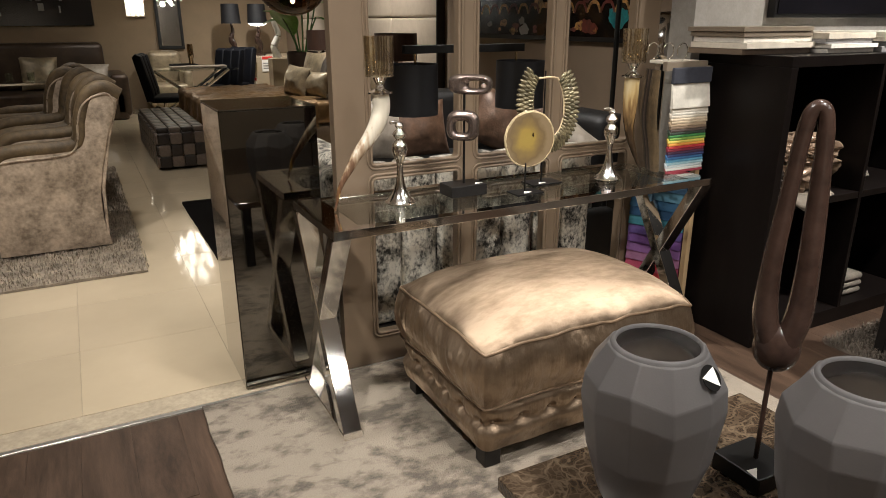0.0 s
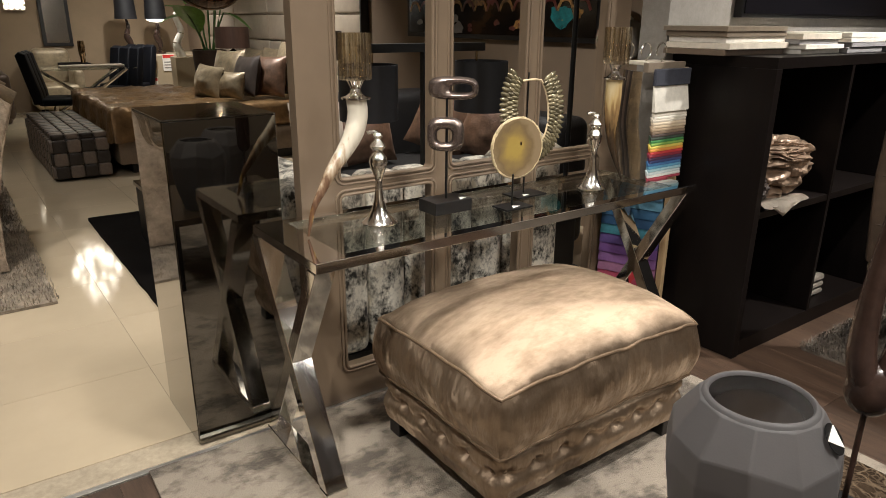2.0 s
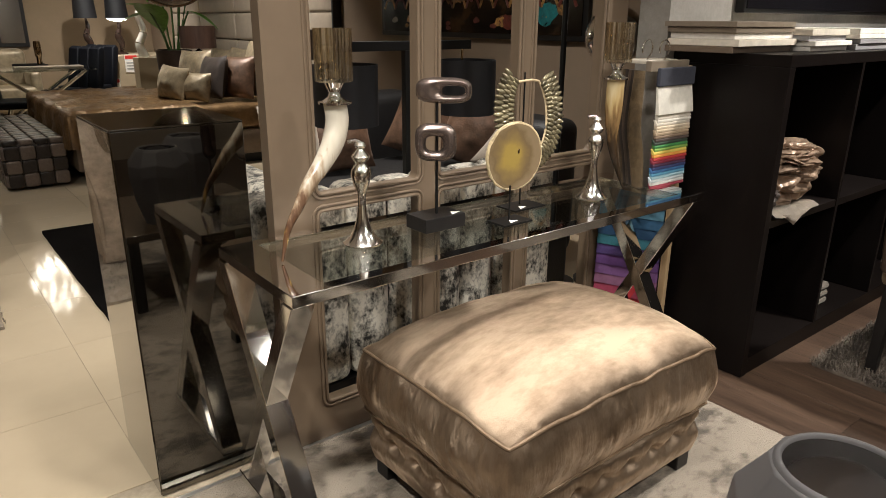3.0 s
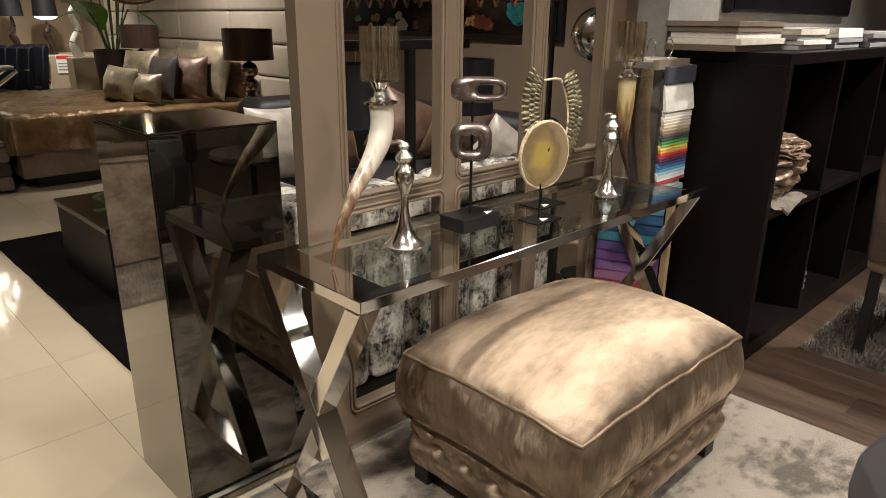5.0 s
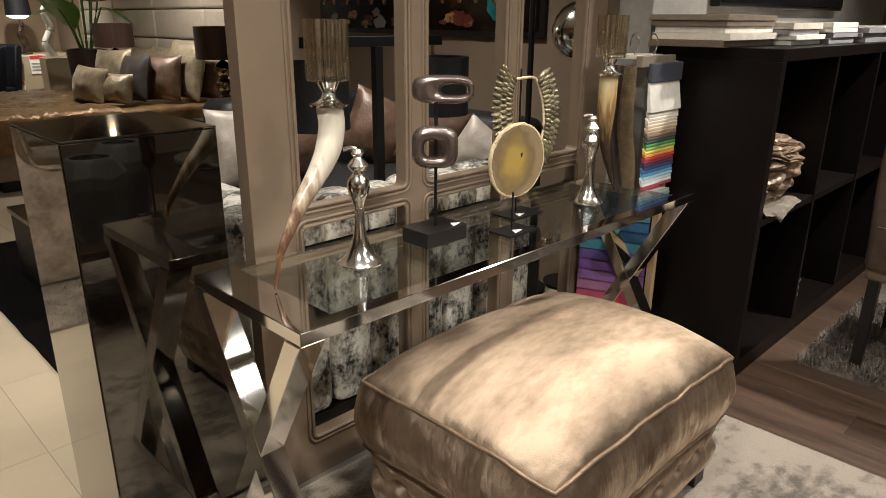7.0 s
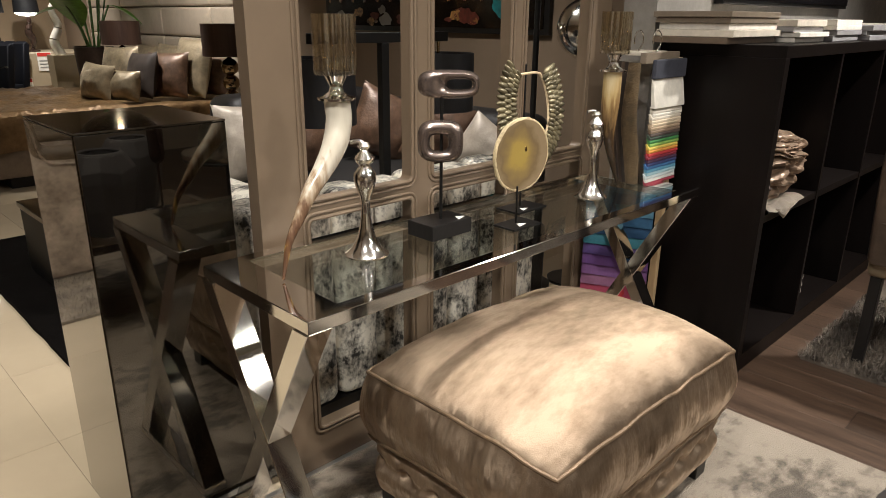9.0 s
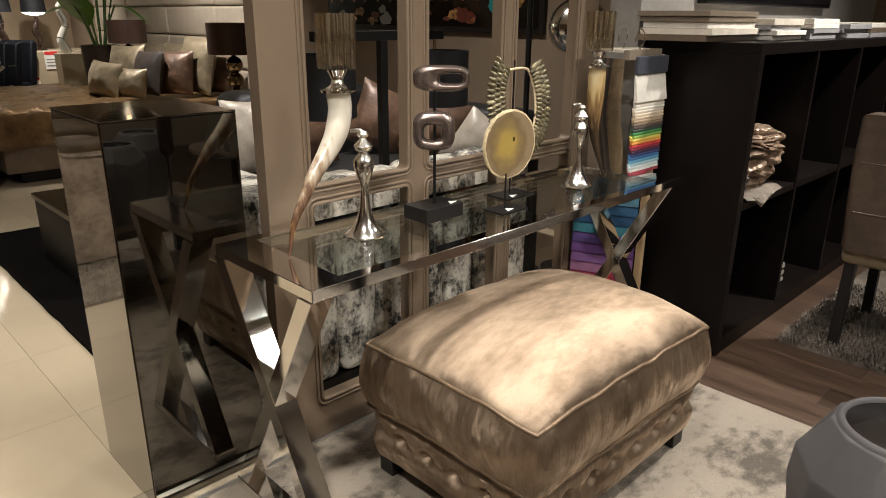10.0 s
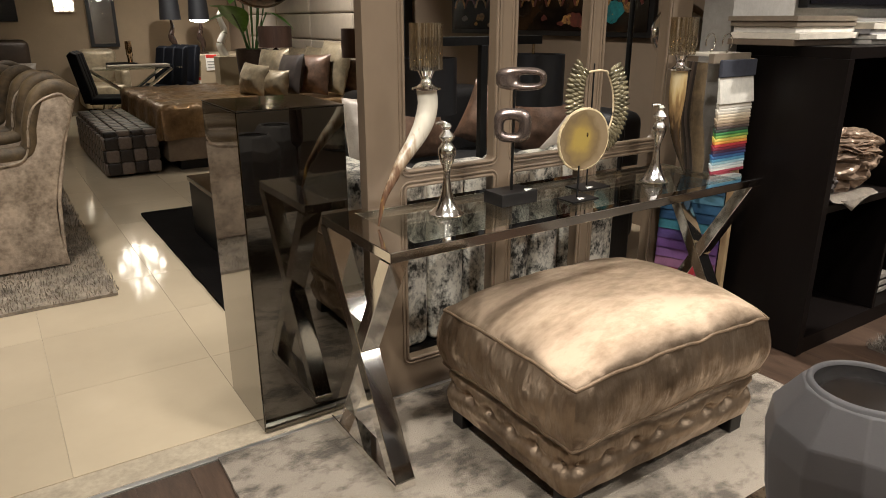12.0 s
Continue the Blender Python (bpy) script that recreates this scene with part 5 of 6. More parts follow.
# picture on the east wall
pic = thing("painting", (3.96, 5.0, 1.7), "wide dark painting of glasses and ornaments in black frame", "painting")
part("frame", box(3.945, 3.978, 3.93, 6.18, 1.235, 2.15, 0.003), M["blackwood"], pic)
part("canvas", box(3.940, 3.9445, 3.97, 6.14, 1.27, 2.12), M["paint"], pic)
rnd = random.Random(3)
for k in range(14):
    y = 4.02 + k * 0.15
    part("painted_arch", sweep([(3.9385, y, 1.44), (3.9385, y + .035, 1.50), (3.9385, y + .075, 1.51), (3.9385, y + .115, 1.50), (3.9385, y + .15, 1.44)], 0.012, 6, 14, up=(1, 0, 0), flat=0.2), M["paintgold"] if k % 2 else M["paintred"], pic)
for k in range(46):
    y, z, r = rnd.uniform(4.1, 6.05), 1.30 + 0.5 * rnd.random() ** 1.6, rnd.uniform(0.012, 0.045)
    m = rnd.choice(("paintgold", "paintgold", "paintred", "paintred", "printgrey"))
    if k == 0:
        y, z, r, m = 4.28, 1.40, 0.07, "teal"
    b = ball((0, 0, 0), r, (0.03, 1.5, 0.9), 16)
    for v in b.verts:
        v.co += v.co.normalized() * 0.7 * r * noise.noise(v.co * 30 + Vector((y * 9, 0, z * 7)))
        v.co = Vector((3.9385 + v.co.x * 0.02, y + v.co.y, z + v.co.z))
    part("painted_shape", b, M[m], pic)

# ---- bed with headboard, lamps and plant ----
bed = thing("bed", (2.8, 8.5, 0), "made bed with bronze satin spread and taupe base", "bed")
part("base", box(1.68, 3.86, 7.46, 9.56, 0.10, 0.34, 0.02, 2), M["bedbase"], bed)
part("plinth", box(1.80, 3.8, 7.56, 9.46, 0.001, 0.10), M["blackwood"], bed)
part("mattress", box(1.70, 3.86, 7.47, 9.55, 0.34, 0.58, 0.05, 3), M["bedspread"], bed)


def spread(x0, x1, y0, y1, z, material, parent, seed):
    bm = bmesh.new()
    nx, ny = 60, 60
    over = 0.30
    g = []
    for j in range(ny + 1):
        row = []
        for i in range(nx + 1):
            x, y = x0 - over + (x1 - x0 + over) * i / nx, y0 - over + (y1 - y0 + over) * j / ny
            dx, dy = max(0, x0 - x), max(0, y0 - y)
            d = max(dx, dy)
            fold = 0.022 * noise.noise(Vector((x * 5 + seed, y * 5, 0))) + 0.030 * (0.5 - abs(noise.noise(Vector((x * 11, y * 8, seed)))))
            px, py = max(x, x0 - 0.03 - 0.06 * dx), max(y, y0 - 0.03 - 0.06 * dy)
            if d > 0:
                w = (0.035 * math.sin((x if dy > dx else y) * 14 + seed) + 0.05 * noise.noise(Vector((x * 6, y * 6, 9)))) * d / over
                if dy > dx:
                    py -= w
                else:
                    px -= w
            row.append(bm.verts.new((px, py, z + fold * (1 if d == 0 else 0.4) - d * (0.98 + 0.06 * noise.noise(Vector((x * 2, y * 2, 4)))))))
        g.append(row)
    for j in range(ny):
        for i in range(nx):
            bm.faces.new((g[j][i], g[j][i + 1], g[j + 1][i + 1], g[j + 1][i]))
    return part("bedspread", bm, material, parent, "crinkled bronze satin spread")


spread(1.68, 2.75, 7.46, 9.54, 0.600, M["bedspread"], bed, 3.0)
hb = thing("headboard", (3.95, 9.0, 0), "wide champagne leather headboard of padded panels", "headboard")
for i in range(4):
    for j in range(5):
        y0 = 6.95 + i * 1.17
        z0 = 0.20 + j * 0.305 + 0.0
        part("panel", box(3.905, 3.975, y0 + .004, y0 + 1.166, z0 + .004, z0 + .301, 0.03, 4), M["leatherette"], hb)
part("side_frame", box(3.89, 3.976, 6.915, 6.945, 0.02, 1.80, 0.004), M["blackwood"], hb)
PIL = [  # x, y, z, w, h, material, label
    (3.62, 9.10, .60, .50, .48, "olivevelvet", "olive velvet pillow against the headboard"), (3.66, 8.60, .60, .50, .50, "olivevelvet", "olive velvet pillow against the headboard"),
    (3.64, 8.15, .60, .50, .50, "palevelvet", "pale gold velvet pillow against the headboard"), (3.62, 7.68, .60, .42, .40, "coppervelvet", "copper ruffled velvet pillow"),
    (3.04, 8.42, .60, .48, .50, "olivevelvet", "olive satin pillow on the bed"), (3.02, 7.86, .60, .46, .46, "clothdark", "dark satin pillow on the bed"),
    (3.22, 7.74, .60, .46, .46, "coppervelvet", "brown velvet pillow on the bed"), (3.43, 7.74, .60, .50, .60, "palevelvet", "pale gold satin pillow with buttoned edge"),
    (2.66, 7.96, .60, .48, .36, "palevelvet", "small pale gold velvet pillow"), (2.82, 7.74, .60, .34, .30, "palevelvet", "small pale gold velvet pillow")]
for k, (x, y, z, w, h, m, label) in enumerate(PIL):
    pillow((x, y, z), w * .92, h * .92, 0.21, M[m], label, -14, -70 + 14 * math.sin(k * 2.3), 3 * math.sin(k), k * 3.1, "bed pillows")


def ball_lamp(x, y, z):
    n = thing("nightstand", (x, y, 0), "dark wooden nightstand beside the bed", "nightstand", "nightstands")
    part("body", box(x - .2, x + .2, y - .2, y + .2, 0.06, z - 0.03, 0.004), M["blackwood"], n)
    part("top", box(x - .215, x + .215, y - .215, y + .215, z - .03, z, 0.004), M["blackwood"], n)
    part("drawer", box(x - .204, x - .2005, y - .17, y + .17, z - 0.25, z - .05, 0.001), M["blackwood"], n)
    part("plinth", box(x - .17, x + .17, y - .17, y + .17, 0.001, 0.06), M["blackwood"], n)
    l = thing("table_lamp", (x, y, z), "table lamp of stacked bronze balls with brown drum shade", "table lamp", "bedside lamps")
    part("foot", box(x - .085, x + .085, y - .085, y + .085, z + .001, z + .075, 0.004), M["blackwood"], l)
    for i in range(3):
        part("ball", ball((x, y, z + .075 + 0.068 + i * 0.128), 0.07, seg=24), M["goldball"], l)
    part("neck", lathe([(0, .45), (.03, .45), (.02, .47), (.008, .48), (.008, .52), (0, .52)], (x, y, z), 16), M["goldball"], l)
    part("shade", lathe([(0.205, .485), (0.205, .735), (0.202, .735), (0.202, .485)], (x, y, z), 40), M["shade"], l, "brown silk drum shade")
    return l


ball_lamp(3.33, 6.70, 0.535)
ball_lamp(3.52, 9.50, 0.535)
plant = thing("potted_plant", (3.40, 10.05, 0), "broad-leaved green plant in tall brown planter", "plant")
part("planter", lathe([(0, .001), (.16, .001), (.215, .98), (.20, .985), (.195, .93), (0, .93)], (3.40, 10.05, 0), 4 * 8), M["planter"], plant, "tall brown planter")


def leaf(base, tip, width, material, parent):
    base, tip = Vector(base), Vector(tip)
    d = tip - base
    s = d.cross(Vector((0, 0, 1)))
    s = s.normalized() if s.length > 1e-3 else Vector((1, 0, 0))
    bm = bmesh.new()
    rows = []
    n = 12
    for i in range(n + 1):
        t = i / n
        w = width * math.sin(math.pi * min(1, t * 0.97 + 0.02)) ** 0.8
        c = base + d * t + Vector((0, 0, 0.25 * d.length * t * (1 - t)))
        rows.append([bm.verts.new(c + s * (w * k) + Vector((0, 0, 0.25 * w * abs(k)))) for k in (-1, -.5, 0, .5, 1)])
    for a, b in zip(rows, rows[1:]):
        for k in range(4):
            bm.faces.new((a[k], a[k + 1], b[k + 1], b[k]))
    return part("leaf", bm, material, parent)


rnd = random.Random(11)
for k in range(11):
    a = 2 * math.pi * k / 11
    h = rnd.uniform(1.35, 1.9)
    p = Vector((3.40 + 0.22 * math.cos(a), 10.05 + 0.22 * math.sin(a), h))
    part("stem", sweep([(3.40 + .05 * math.cos(a), 10.05 + .05 * math.sin(a), .93), (3.40 + .12 * math.cos(a), 10.05 + .12 * math.sin(a), 1.2), p], 0.010, 7, 10), M["stem"], plant)
    q = p + Vector((0.34 * math.cos(a), 0.34 * math.sin(a), rnd.uniform(-.22, .18)))
    leaf(p, q, 0.115, M["leaf"], plant)
part("stem", sweep([(3.36, 10.0, .93), (3.15, 9.7, 1.25), (3.02, 9.55, 1.42)], 0.011, 7, 10), M["stem"], plant)
leaf((3.22, 9.80, 1.20), (2.88, 9.35, 1.50), 0.17, M["leaf"], plant)
svase = thing("spiral_vase", (3.28, 10.85, 0.0), "tall white curling ceramic ornament", "ornament")
part("plinth", box(3.15, 3.45, 10.75, 11.0, 0.001, 0.86, 0.004), M["beigebox"], svase)
part("curl", sweep([(3.27, 10.85, .86), (3.22, 10.85, 1.02), (3.29, 10.85, 1.20), (3.24, 10.85, 1.38), (3.30, 10.85, 1.50)], lambda t: 0.062 * (1 - 0.55 * t), 16, 60), M["white"], svase)

pend = thing("pendant_lamp", (2.11, 5.87, CEIL), "bronze glass globe pendant lamp with glowing bulb", "pendant lamp")
gl = part("globe", ball((2.11, 5.87, 1.69), 0.28, (1, 1, 0.96), 40), M["bronzeglass"], pend, "bronze tinted glass globe")
gl.visible_shadow = False
part("socket", lathe([(0, 1.58), (.022, 1.58), (.026, 1.68), (0, 1.68)], (2.11, 5.87, 0), 16), M["blackmetal"], pend)
part("bulb", ball((2.11, 5.87, 1.535), 0.018, (1, 1, 1.5), 16), M["bulb"], pend)
part("cable", lathe([(0, 1.68), (.004, 1.68), (.004, CEIL), (0, CEIL)], (2.11, 5.87, 0), 8), M["blackmetal"], pend)

# woven leather bench
wb = thing("woven_bench", (1.39, 8.4, 0), "bench of woven brown leather squares", "bench")
part("core", box(1.172, 1.610, 7.515, 9.30, 0.02, 0.385, 0.02), M["checkdark"], wb)
sq = {}
for nm in ("checklight", "checkdark"):
    sq[nm] = finish(box(-.5, .5, -.5, .5, -.5, .5, 0.20, 3), "woven_square", M[nm])


def square(c, s, k):
    o = new("woven_square", sq["checklight" if k % 2 else "checkdark"])
    o.parent = wb
    o.matrix_basis = Matrix.Translation(Vector(c) - BASE[wb]) @ Matrix.Diagonal((*s, 1))


u = 0.1125
for i in range(4):
    for j in range(16):
        square((1.222 + i * u, 7.565 + j * u, 0.385), (u * .97, u * .97, 0.05), i + j)
    for k in range(3):
        square((1.222 + i * u, 7.507, 0.080 + k * u), (u * .97, 0.04, u * .97), i + k)
for j in range(16):
    for k in range(3):
        square((1.164, 7.565 + j * u, 0.080 + k * u), (0.04, u * .97, u * .97), j + k + 1)

# ---- wing chairs on a shag carpet ----


def wing_chair():
    c = thing("wing_chair", (0.30, 5.45, 0.03), "beige velvet wing chair with ochre piped inside", "armchair", "row of wing chairs")
    y0, y1 = 5.10, 5.80
    outer = [(0.0, .03), (0.61, .03), (0.585, .20), (0.590, .36), (0.625, .52), (0.690, .74), (0.768, .94), (0.74, 1.0), (0.655, .985), (0.59, .93), (0.555, .83), (0.54, .73), (0.50, .665), (0.40, .645), (0.16, .635), (0.075, .60), (0.05, .53), (0.06, .45), (0.03, .38), (0.0, .36)]
    for lo, hi in ((y0, y0 + .075), (y1 - .075, y1)):
        side = part("side_panel", prism(outer, "y", lo, hi, 0.012, 2), M["chairvelvet"], c)
        edge = [(x, (lo - 0.004) if lo == y0 else hi + 0.004, z) for x, z in outer[6:17]]
        part("piping", sweep([(x - .03, y, z - .03) for x, y, z in edge], 0.006, 8, 40), M["chairvelvet"], side)
        roll = [(0.775, (lo + hi) / 2, .955), (0.69, (lo + hi) / 2, 1.005), (0.60, (lo + hi) / 2, .96), (0.545, (lo + hi) / 2, .82), (0.525, (lo + hi) / 2, .715), (0.46, (lo + hi) / 2, .665), (0.16, (lo + hi) / 2, .655), (0.07, (lo + hi) / 2, .615), (0.035, (lo + hi) / 2, .50)]
        part("rolled_edge", sweep(roll, 0.045, 12, 50, up=(0, 1, 0)), M["goldvelvet"], c, "ochre velvet rolled edge")
    part("seat", box(0.03, 0.56, y0 + .075, y1 - .075, 0.16, 0.44, 0.04, 3), M["goldvelvet"], c)
    part("back", prism([(0.50, .40), (0.60, .38), (0.66, .62), (0.76, .93), (0.70, .99), (0.62, .95), (0.54, .68)], "y", y0 + .075, y1 - .075, 0.02, 2), M["goldvelvet"], c)
    part("back_panel", prism([(0.585, .05), (0.60, .05), (0.62, .40), (0.69, .70), (0.775, .95), (0.755, .96), (0.665, .70), (0.60, .42)], "y", y0 + .01, y1 - .01, 0.004, 1), M["chairvelvet"], c)
    for x in (0.06, 0.54):
        for y in (y0 + .06, y1 - .06):
            part("leg", box(x - .02, x + .02, y - .02, y + .02, 0.015, 0.06, 0.002), M["blackwood"], c)
    return c


chair = wing_chair()
copy_thing(chair, pose(0.24, 6.28, 0.03, 0, 0, 4))
copy_thing(chair, pose(0.14, 7.06, 0.03, 0, 0, -5))
carpet = rug("shag_carpet", -1.6, 0.762, 4.530, 7.9, 0.016, M["shag"], "beige shag carpet under the wing chairs", wave=0.006)
pile(carpet, -0.3, 0.775, 4.515, 7.85, 0.014, 16000, 0.028, M["shag"], 1)
brug = rug("black_rug", 1.16, 3.0, 3.60, 6.07, 0.02, M["blackshag"], "black deep-pile rug on the tiles", wave=0.008)
ct = thing("low_table", (1.75, 4.75, 0.02), "low black gloss table on the black rug", "coffee table")
part("top", box(1.355, 2.05, 4.58, 5.38, 0.37, 0.40, 0.003), M["smoke"], ct)
part("body", box(1.365, 2.04, 4.59, 5.37, 0.022, 0.37, 0.003), M["blackmetal"], ct)

# ---- far dining corner ----
dt = thing("dining_table", (2.0, 10.9, 0), "glass dining table with crossed metal legs", "dining table")
part("top", box(1.42, 2.60, 10.5, 11.3, 0.745, 0.765, 0.003), M["glasstop"], dt)
for y in (10.65, 11.15):
    for s in (1, -1):
        part("leg", sweep([(2.0 - s * .5, y, 0.02), (2.0 + s * .5, y, 0.74)], 0.022, 8), M["silver"], dt)
part("runner", box(1.75, 2.5, 10.75, 10.95, 0.766, 0.79, 0.01, 2), M["creamvelvet"], dt)


def dining_chair(at, turn):
    c = thing("dining_chair", at, "navy velvet dining chair with channelled back and metal legs", "chair", "dining chairs")
    x, y, z = at
    part("seat", box(x - .25, x + .25, y - .25, y + .25, .40, .48, .03, 3), M["navy"], c)
    for k in range(3):
        part("back_channel", prism([(y + .20, .42), (y + .29, .42), (y + .40, .96), (y + .36, 1.0), (y + .30, .97), (y + .21, .55)], "x", x - .27 + k * .18, x - .095 + k * .18, .02, 3), M["navy"], c)
    for sx in (-.2, .2):
        for sy in (-.2, .2):
            part("leg", sweep([(x + sx * .5, y + sy * .5, .40), (x + sx, y + sy, 0.005)], .012, 8), M["silver"], c)
    c.rotation_euler = (0, 0, radians(turn))
    return c


dining_chair((1.66, 10.05, 0), 75)
dining_chair((2.36, 11.1, 0), -60)
dining_chair((2.66, 11.62, 0), -60)
ac = thing("cream_armchair", (1.95, 12.25, 0), "cream upholstered armchair at the dining table", "armchair")
part("seat", box(1.62, 2.12, 11.95, 12.60, .12, .46, .05, 3), M["palevelvet"], ac)
part("back", box(1.62, 2.12, 12.48, 12.70, .40, .94, .09, 4), M["palevelvet"], ac)
for ax in (1.54, 2.06):
    part("arm", box(ax, ax + .14, 11.98, 12.62, .12, .66, .06, 4), M["palevelvet"], ac)
for ax, ay in itertools.product((1.66, 2.08), (12.0, 12.55)):
    part("leg", box(ax - .02, ax + .02, ay - .02, ay + .02, .001, .13, .003), M["blackwood"], ac)
tray = thing("serving_tray", (1.98, 10.95, .766), "black tray lying on the glass dining table", "tray")
part("bottom", box(1.78, 2.14, 10.98, 11.20, .766, .776, .002), M["blackmetal"], tray)
for ty0, ty1 in ((10.98, 10.992), (11.188, 11.20)):
    part("rim", box(1.78, 2.14, ty0, ty1, .776, .806, .002), M["blackmetal"], tray)
for k in range(3):
    single("gold_candle_holder", lathe([(0, 0), (.035, 0), (.037, .006), (.012, .016), (.010, .10), (.020, .12), (.024, .24), (.018, .30), (.015, .30), (.015, .25), (0, .25)], (2.06 + .03 * (k % 2), 11.03 + .06 * k, .7765), 16), M["goldball"],
           "slim gold candle holder on the black tray", "candle holder", (2.06, 11.03 + .06 * k, .7765), "gold candle holders")
fs = thing("far_sofa", (0.0, 12.2, 0), "long dark brown velvet sofa against the back wall", "sofa")
part("base", box(-2.6, 1.2, 11.6, 12.6, .001, .42, .05, 3), M["sofabrown"], fs)
part("back", box(-2.6, 1.0, 12.4, 12.8, .42, 1.08, .08, 4), M["sofabrown"], fs)
part("arm", box(1.0, 1.25, 11.6, 12.6, .05, .66, .07, 4), M["sofabrown"], fs)
pillow((0.1, 12.25, .42), .5, .5, .18, M["palevelvet"], "fringed ochre pillow on the far sofa", -18, 0, 2, 7, "far sofa pillows")
pillow((0.75, 12.15, .42), .5, .4, .2, M["creamvelvet"], "cream fur pillow on the far sofa", -24, -10, 3, 8, "far sofa pillows")
mt = thing("tray_table", (0.1, 11.2, 0), "low mirrored table with candle glasses", "side table")
part("top", box(-.6, .7, 10.9, 11.4, .60, .63, .004), M["silver"], mt)
for x in (-.55, .65):
    part("leg", box(x - .03, x + .03, 10.95, 11.35, 0.001, .60, .004), M["blackmetal"], mt)
for k in range(5):
    single("candle_glass", lathe([(0, .001), (.04, .001), (.045, .12), (.04, .12), (.035, .01), (0, .01)], (-.45 + k * .25, 11.1 + .03 * (k % 2), .63), 16), M["clear"], "clear glass candle holder on the low table", "candle holder", (-.45 + k * .25, 11.1, .63), "candle glasses")
ph = thing("photo_panel", (-0.3, 12.88, 1.7), "dark city photograph on a wide panel", "picture")
part("panel", box(-2.2, 0.95, 12.86, 12.898, 1.32, 2.2, .003), M["screen"], ph)
rnd = random.Random(21)
for k in range(40):
    x, z = rnd.uniform(-2.0, 0.85), rnd.uniform(1.42, 1.95)
    w, h = rnd.uniform(.02, .08), rnd.uniform(.03, .12)
    part("printed_light", box(x, x + w, 12.8565, 12.859, z, z + h), M["printgrey"], ph, smooth=False)

# side panel with wall lamp, chandelier
sc = thing("wall_lamp", (1.55, 12.85, 1.55), "square crystal wall lamp glowing warm", "wall lamp")
part("plate", box(1.42, 1.70, 12.84, 12.898, 1.45, 1.72, .004), M["silver"], sc)
for i in range(4):
    for j in range(3):
        part("crystal", ball((1.45 + i * .07, 12.82, 1.49 + j * .08), .03, seg=10), M["sconceglow"], sc)
CHX, CHY = 1.76, 10.5
ch = thing("chandelier", (CHX, CHY, 1.6), "crystal chandelier of glowing drops over the dining table", "chandelier")
part("cable", lathe([(0, 2.30), (.006, 2.30), (.006, CEIL), (0, CEIL)], (CHX, CHY, 0), 8), M["silver"], ch)
part("stem", lathe([(0, 1.62), (.018, 1.62), (.024, 1.70), (.012, 1.80), (.012, 2.20), (.03, 2.26), (.012, 2.30), (0, 2.30)], (CHX, CHY, 0), 14), M["silver"], ch)
rnd = random.Random(8)
for tier, (r, z, cnt) in enumerate(((.10, 1.62, 6), (.21, 1.70, 12), (.27, 1.84, 14), (.19, 2.02, 9), (.09, 2.18, 5))):
    hoop = [(CHX + r * math.cos(2 * math.pi * k / 24), CHY + r * math.sin(2 * math.pi * k / 24), z + .045) for k in range(24)]
    part("hoop", sweep(hoop, .004, 6, closed=True), M["silver"], ch)
    for k in range(cnt):
        a = 2 * math.pi * k / cnt + tier * .4
        x, y, zz = CHX + r * math.cos(a), CHY + r * math.sin(a), z + rnd.uniform(-.03, .012)
        part("crystal_drop", ball((x, y, zz), .021, (1, 1, 1.5), 8), M["crystalglow"] if (k + tier) % 3 else M["clear"], ch)
        part("wire", lathe([(0, zz + .02), (.0016, zz + .02), (.0016, z + .045), (0, z + .045)], (x, y, 0), 5), M["silver"], ch)
mirror = thing("wall_mirror", (2.05, 12.88, 1.6), "tall narrow black-framed mirror on the back wall", "mirror")
part("frame", box(1.85, 2.25, 12.85, 12.898, .95, 2.1, .004), M["blackwood"], mirror)
part("glass", box(1.90, 2.20, 12.845, 12.849, 1.0, 2.05), M["silver"], mirror)

sb = thing("sideboard", (3.3, 12.5, 0), "beige sideboard carrying lamps and ornaments", "sideboard")
part("body", box(2.75, 3.97, 11.7, 12.85, 0.02, 0.845, .005), M["beigebox"], sb)
part("door", box(2.744, 2.749, 11.75, 12.3, .06, .80, .002), M["beigebox"], sb)
for x, z in ((3.22, .62), (2.95, .30)):
    t = single("price_card", box(x, x + .17, 11.690, 11.694, z, z + .24), M["paper"], "white price card with red band and grey lines", "price tag", (x, 11.69, z), "price cards")
    part("red_band", box(x + .005, x + .165, 11.687, 11.6895, z + .185, z + .23), M["red"], t)
    for k in range(3):
        part("text_bar", box(x + .02, x + .14, 11.687, 11.6895, z + .04 + k * .04, z + .055 + k * .04), M["printgrey"], t)


def figure_lamp(x, y, z, lit):
    l = thing("sculpture_lamp", (x, y, z), "dark sculpture table lamp with lit black shade" if lit else "dark sculpture table lamp with black shade", "table lamp", "sideboard lamps")
    m = M["darkresin"]
    part("base", lathe([(0, .001), (.09, .001), (.09, .02), (.02, .03), (0, .03)], (x, y, z), 20), m, l)
    part("stem", sweep([(x, y, z + .03), (x + .022, y, z + .15), (x - .018, y, z + .26), (x + .014, y, z + .38), (x, y, z + .50)], lambda t: .050 - .030 * abs(2 * t - .8), 14, 50), m, l)
    s = part("shade", lathe([(.155, .50), (.135, .80), (.132, .80), (.152, .50)], (x, y, z), 30), M["blackshade"], l)
    if lit:
        part("diffuser", ball((x, y, z + .51), .145, (1, 1, .36), 24), M["shadeglow"], s, "glowing white diffuser")
    return l


figure_lamp(3.32, 12.2, .846, True)
figure_lamp(2.92, 12.3, .846, False)

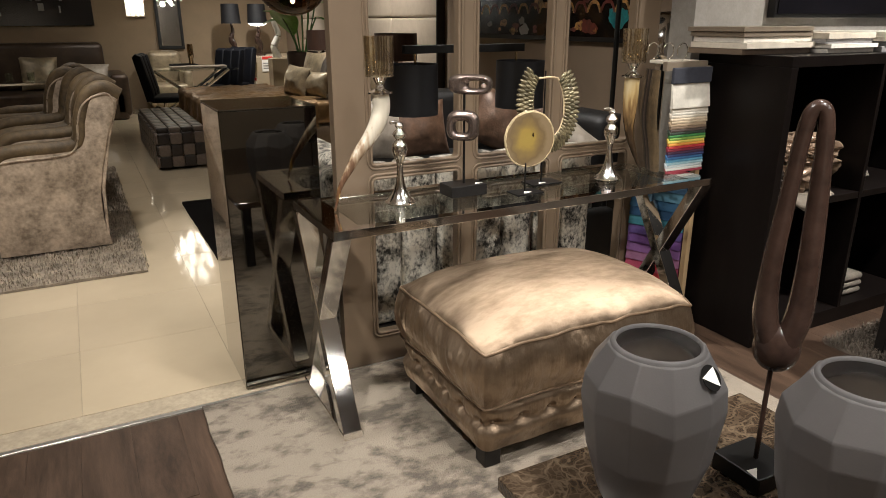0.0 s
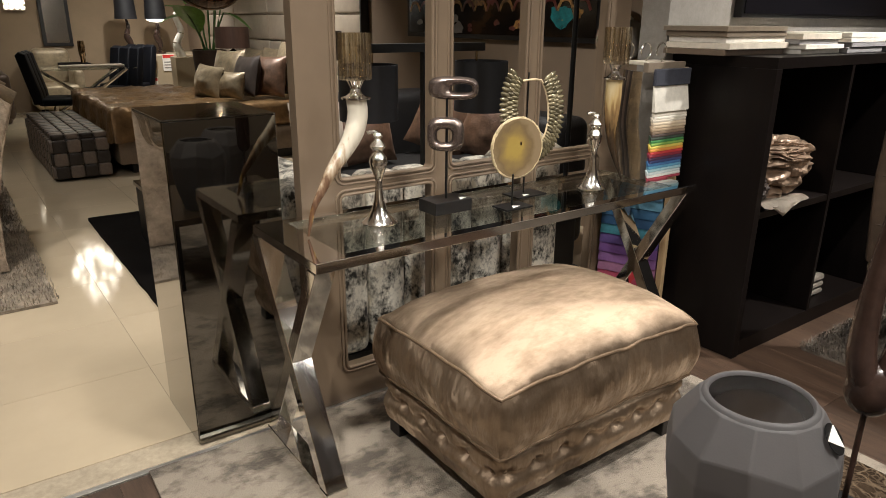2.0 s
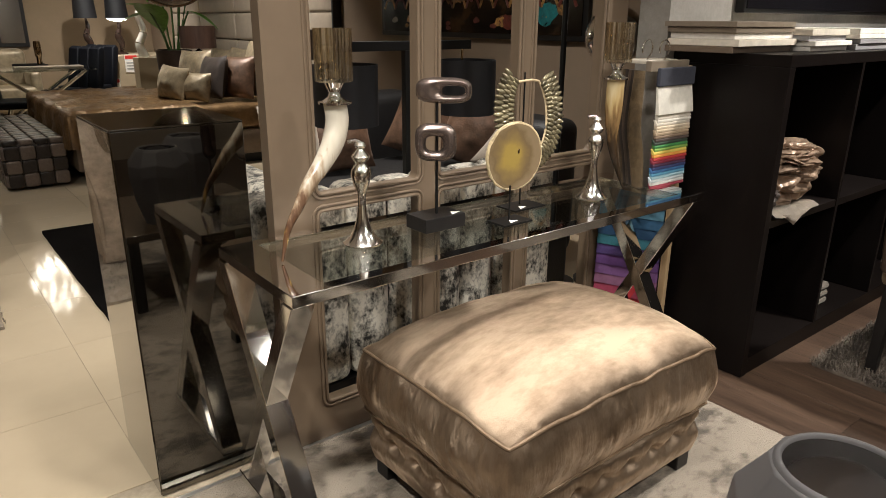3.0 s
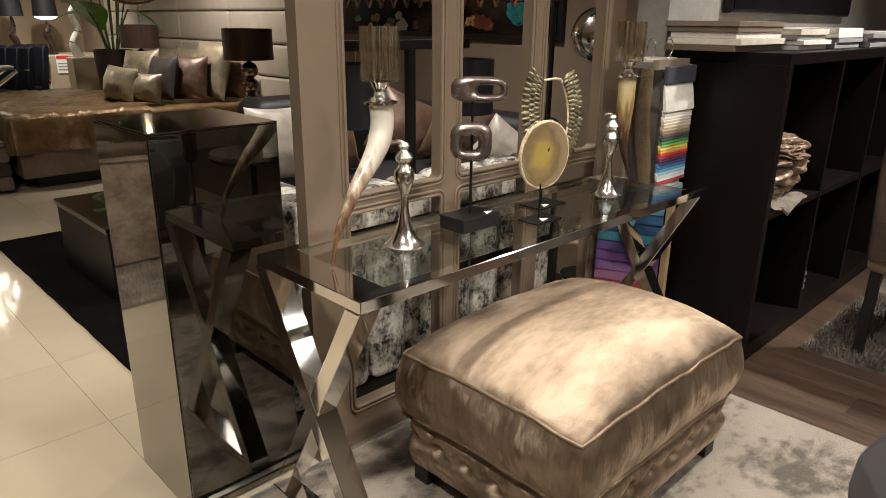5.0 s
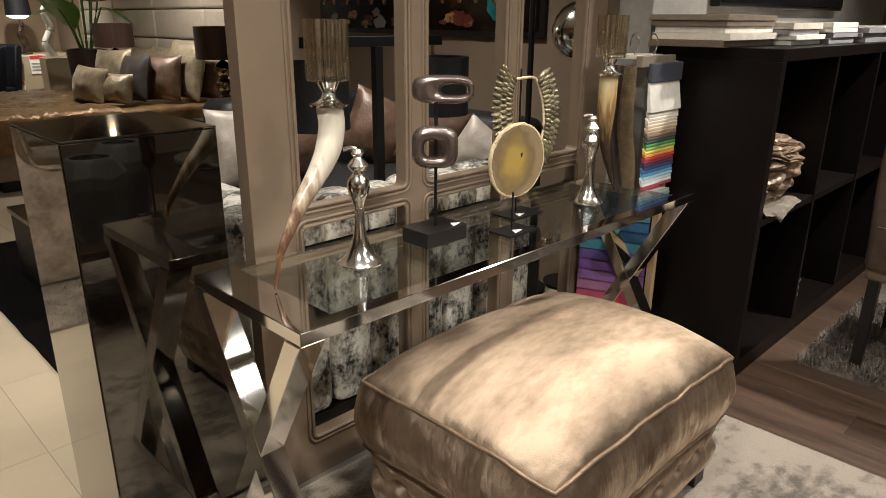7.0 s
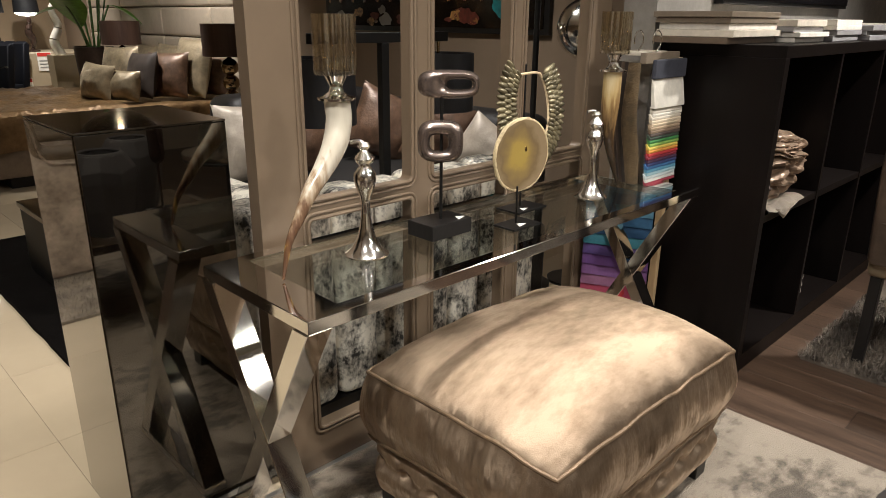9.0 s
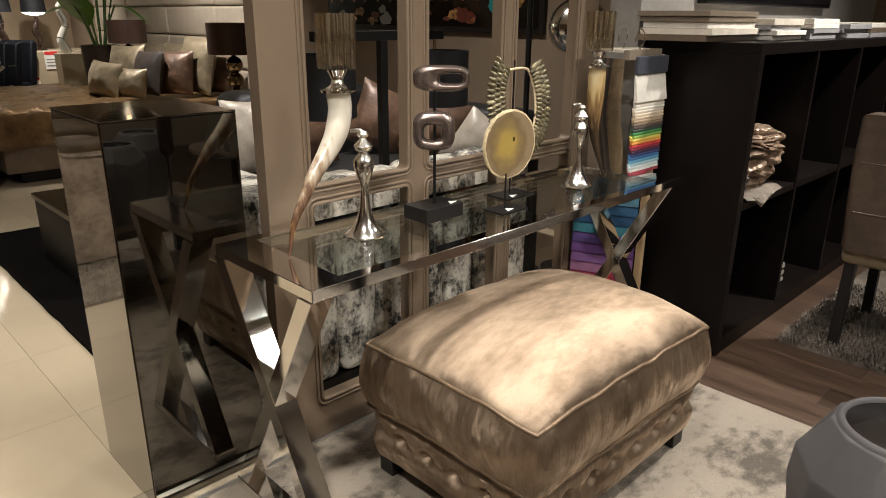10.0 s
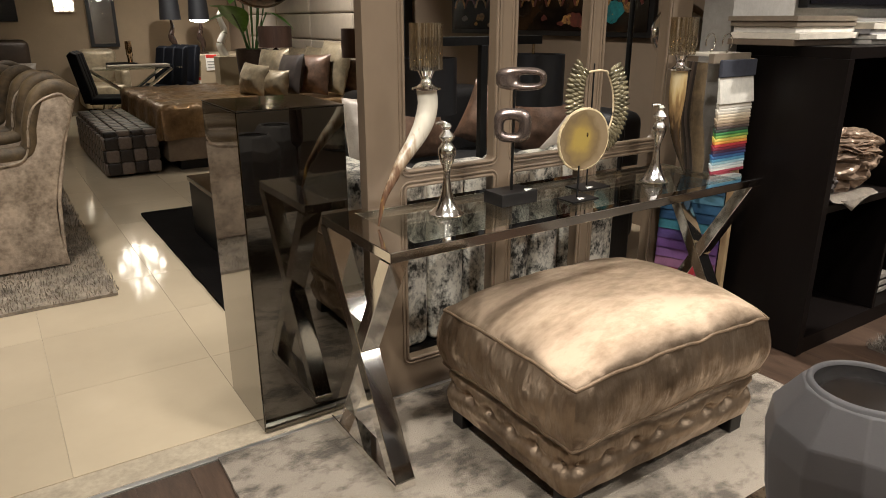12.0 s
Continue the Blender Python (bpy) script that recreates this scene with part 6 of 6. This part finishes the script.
# ---- dining chair and shag rug at the bookcase ----
shag2 = rug("grey_shag_rug", 3.36, 5.3, -0.2, 2.10, 0.014, M["shaggrey"], "grey-brown shag rug before the bookcase", wave=0.006)
pile(shag2, 3.35, 4.3, 0.9, 2.11, 0.012, 16000, 0.03, M["shaggrey"], 4)
lc = thing("leather_chair", (3.72, 1.72, 0.02), "brown tufted leather dining chair with tan seat", "chair")
bm = prism([(3.42, .45), (3.52, .45), (3.50, .80), (3.46, 1.00), (3.36, 1.0), (3.35, .80)], "y", 1.46, 1.96, 0.03, 3)
part("backrest", bm, M["brownleather"], lc)
for j in range(3):
    for k in range(4):
        part("button", ball((3.515 - .012 * j, 1.54 + k * .11, .60 + j * .12), .012, (.5, 1, 1), 10), M["brownleather"], lc)
for z, sx in ((.62, 3.385), (.82, 3.351)):
    part("seam", sweep([(sx, 1.495, z), (sx, 1.71, z), (sx, 1.925, z)], .003, 6), M["brownleather"], lc)
part("seat", box(3.46, 3.98, 1.46, 1.96, .38, .50, .03, 3), M["tanseat"], lc, "tan leather seat")
for x, y, dx in ((3.50, 1.92, -.03), (3.50, 1.50, -.03), (3.92, 1.92, .02), (3.92, 1.50, .02)):
    part("leg", prism([(x - .025, .39), (x + .025, .39), (x + .016 + dx, .022), (x - .016 + dx, .022)], "y", y - .02, y + .02, .002, 1), M["blackwood"], lc)

# ---- assumed ceiling fittings, out of view ----
for sx, sy, w, ax, ay in SPOTS:
    f = thing("ceiling_spot", (sx, sy, CEIL), "assumed round white ceiling spot, out of view", "ceiling light", "ceiling spots")
    part("ring", lathe([(.05, -.004), (.07, -.004), (.07, 0.0), (.05, 0.0)], (sx, sy, CEIL), 20), M["white"], f)

# invented rims around the two added lamps, out of view
for sx, sy, w, size in PANELS:
    f = thing("ceiling_lamp", (sx, sy, CEIL), "unseen round ceiling lamp added for highlights on the chrome legs", "ceiling light", "ceiling lamps")
    part("rim", lathe([(size / 2 + .004, -.05), (size / 2 + .02, -.05), (size / 2 + .02, 0.0), (size / 2 + .004, 0.0)], (sx, sy, CEIL), 40, caps=False), M["white"], f)

# ---- floor tiles and planks ----
tile_mesh = finish(box(-.2893, .2893, -.2893, .2893, -0.003, 0.0, 0.0008, 1), "tile", M["tile"], False)
P = 0.580
for i in range(-7, 6):
    for j in range(-1, 17):
        x0, y0 = 0.970 + i * P, 3.585 + j * P
        o = None
        if y0 < STRIP:
            o = new("tile", tile_mesh)
            s = (y0 + P - STRIP - 0.016) / P
            o.location, o.scale = (x0 + P / 2, y0 + P - (P - .003) * s / 2 - 0.0015, 0), (1, s, 1)
        elif x0 < 4.0 and y0 < 12.9:
            o = new("tile", tile_mesh)
            o.location = (x0 + P / 2, y0 + P / 2, 0)
        if o:
            o.parent = floor
plank_mesh = finish(box(-.0797, .0797, -.6, .6, -0.003, 0.0, 0.0004, 1), "plank", M["plank"], False)
rnd = random.Random(17)
for i in itertools.chain(range(-14, 36), range(-21, -14)):
    x = 0.30 + i * 0.16
    if x > 6.0 or x < -3.0:
        continue
    y = STRIP - 0.016 - rnd.uniform(0.1, 1.1)
    o = new("plank", plank_mesh)
    s = (STRIP - 0.016 - y) / 1.2
    o.location, o.scale, o.parent = (x, y + .6 * s, 0), (1, s, 1), floor
    while y > -2.58:
        s = min(1.0, (y + 2.595) / 1.2)
        o = new("plank", plank_mesh)
        o.location, o.scale, o.parent = (x, y - 0.602 * s, 0), (1, s, 1), floor
        y -= 1.203
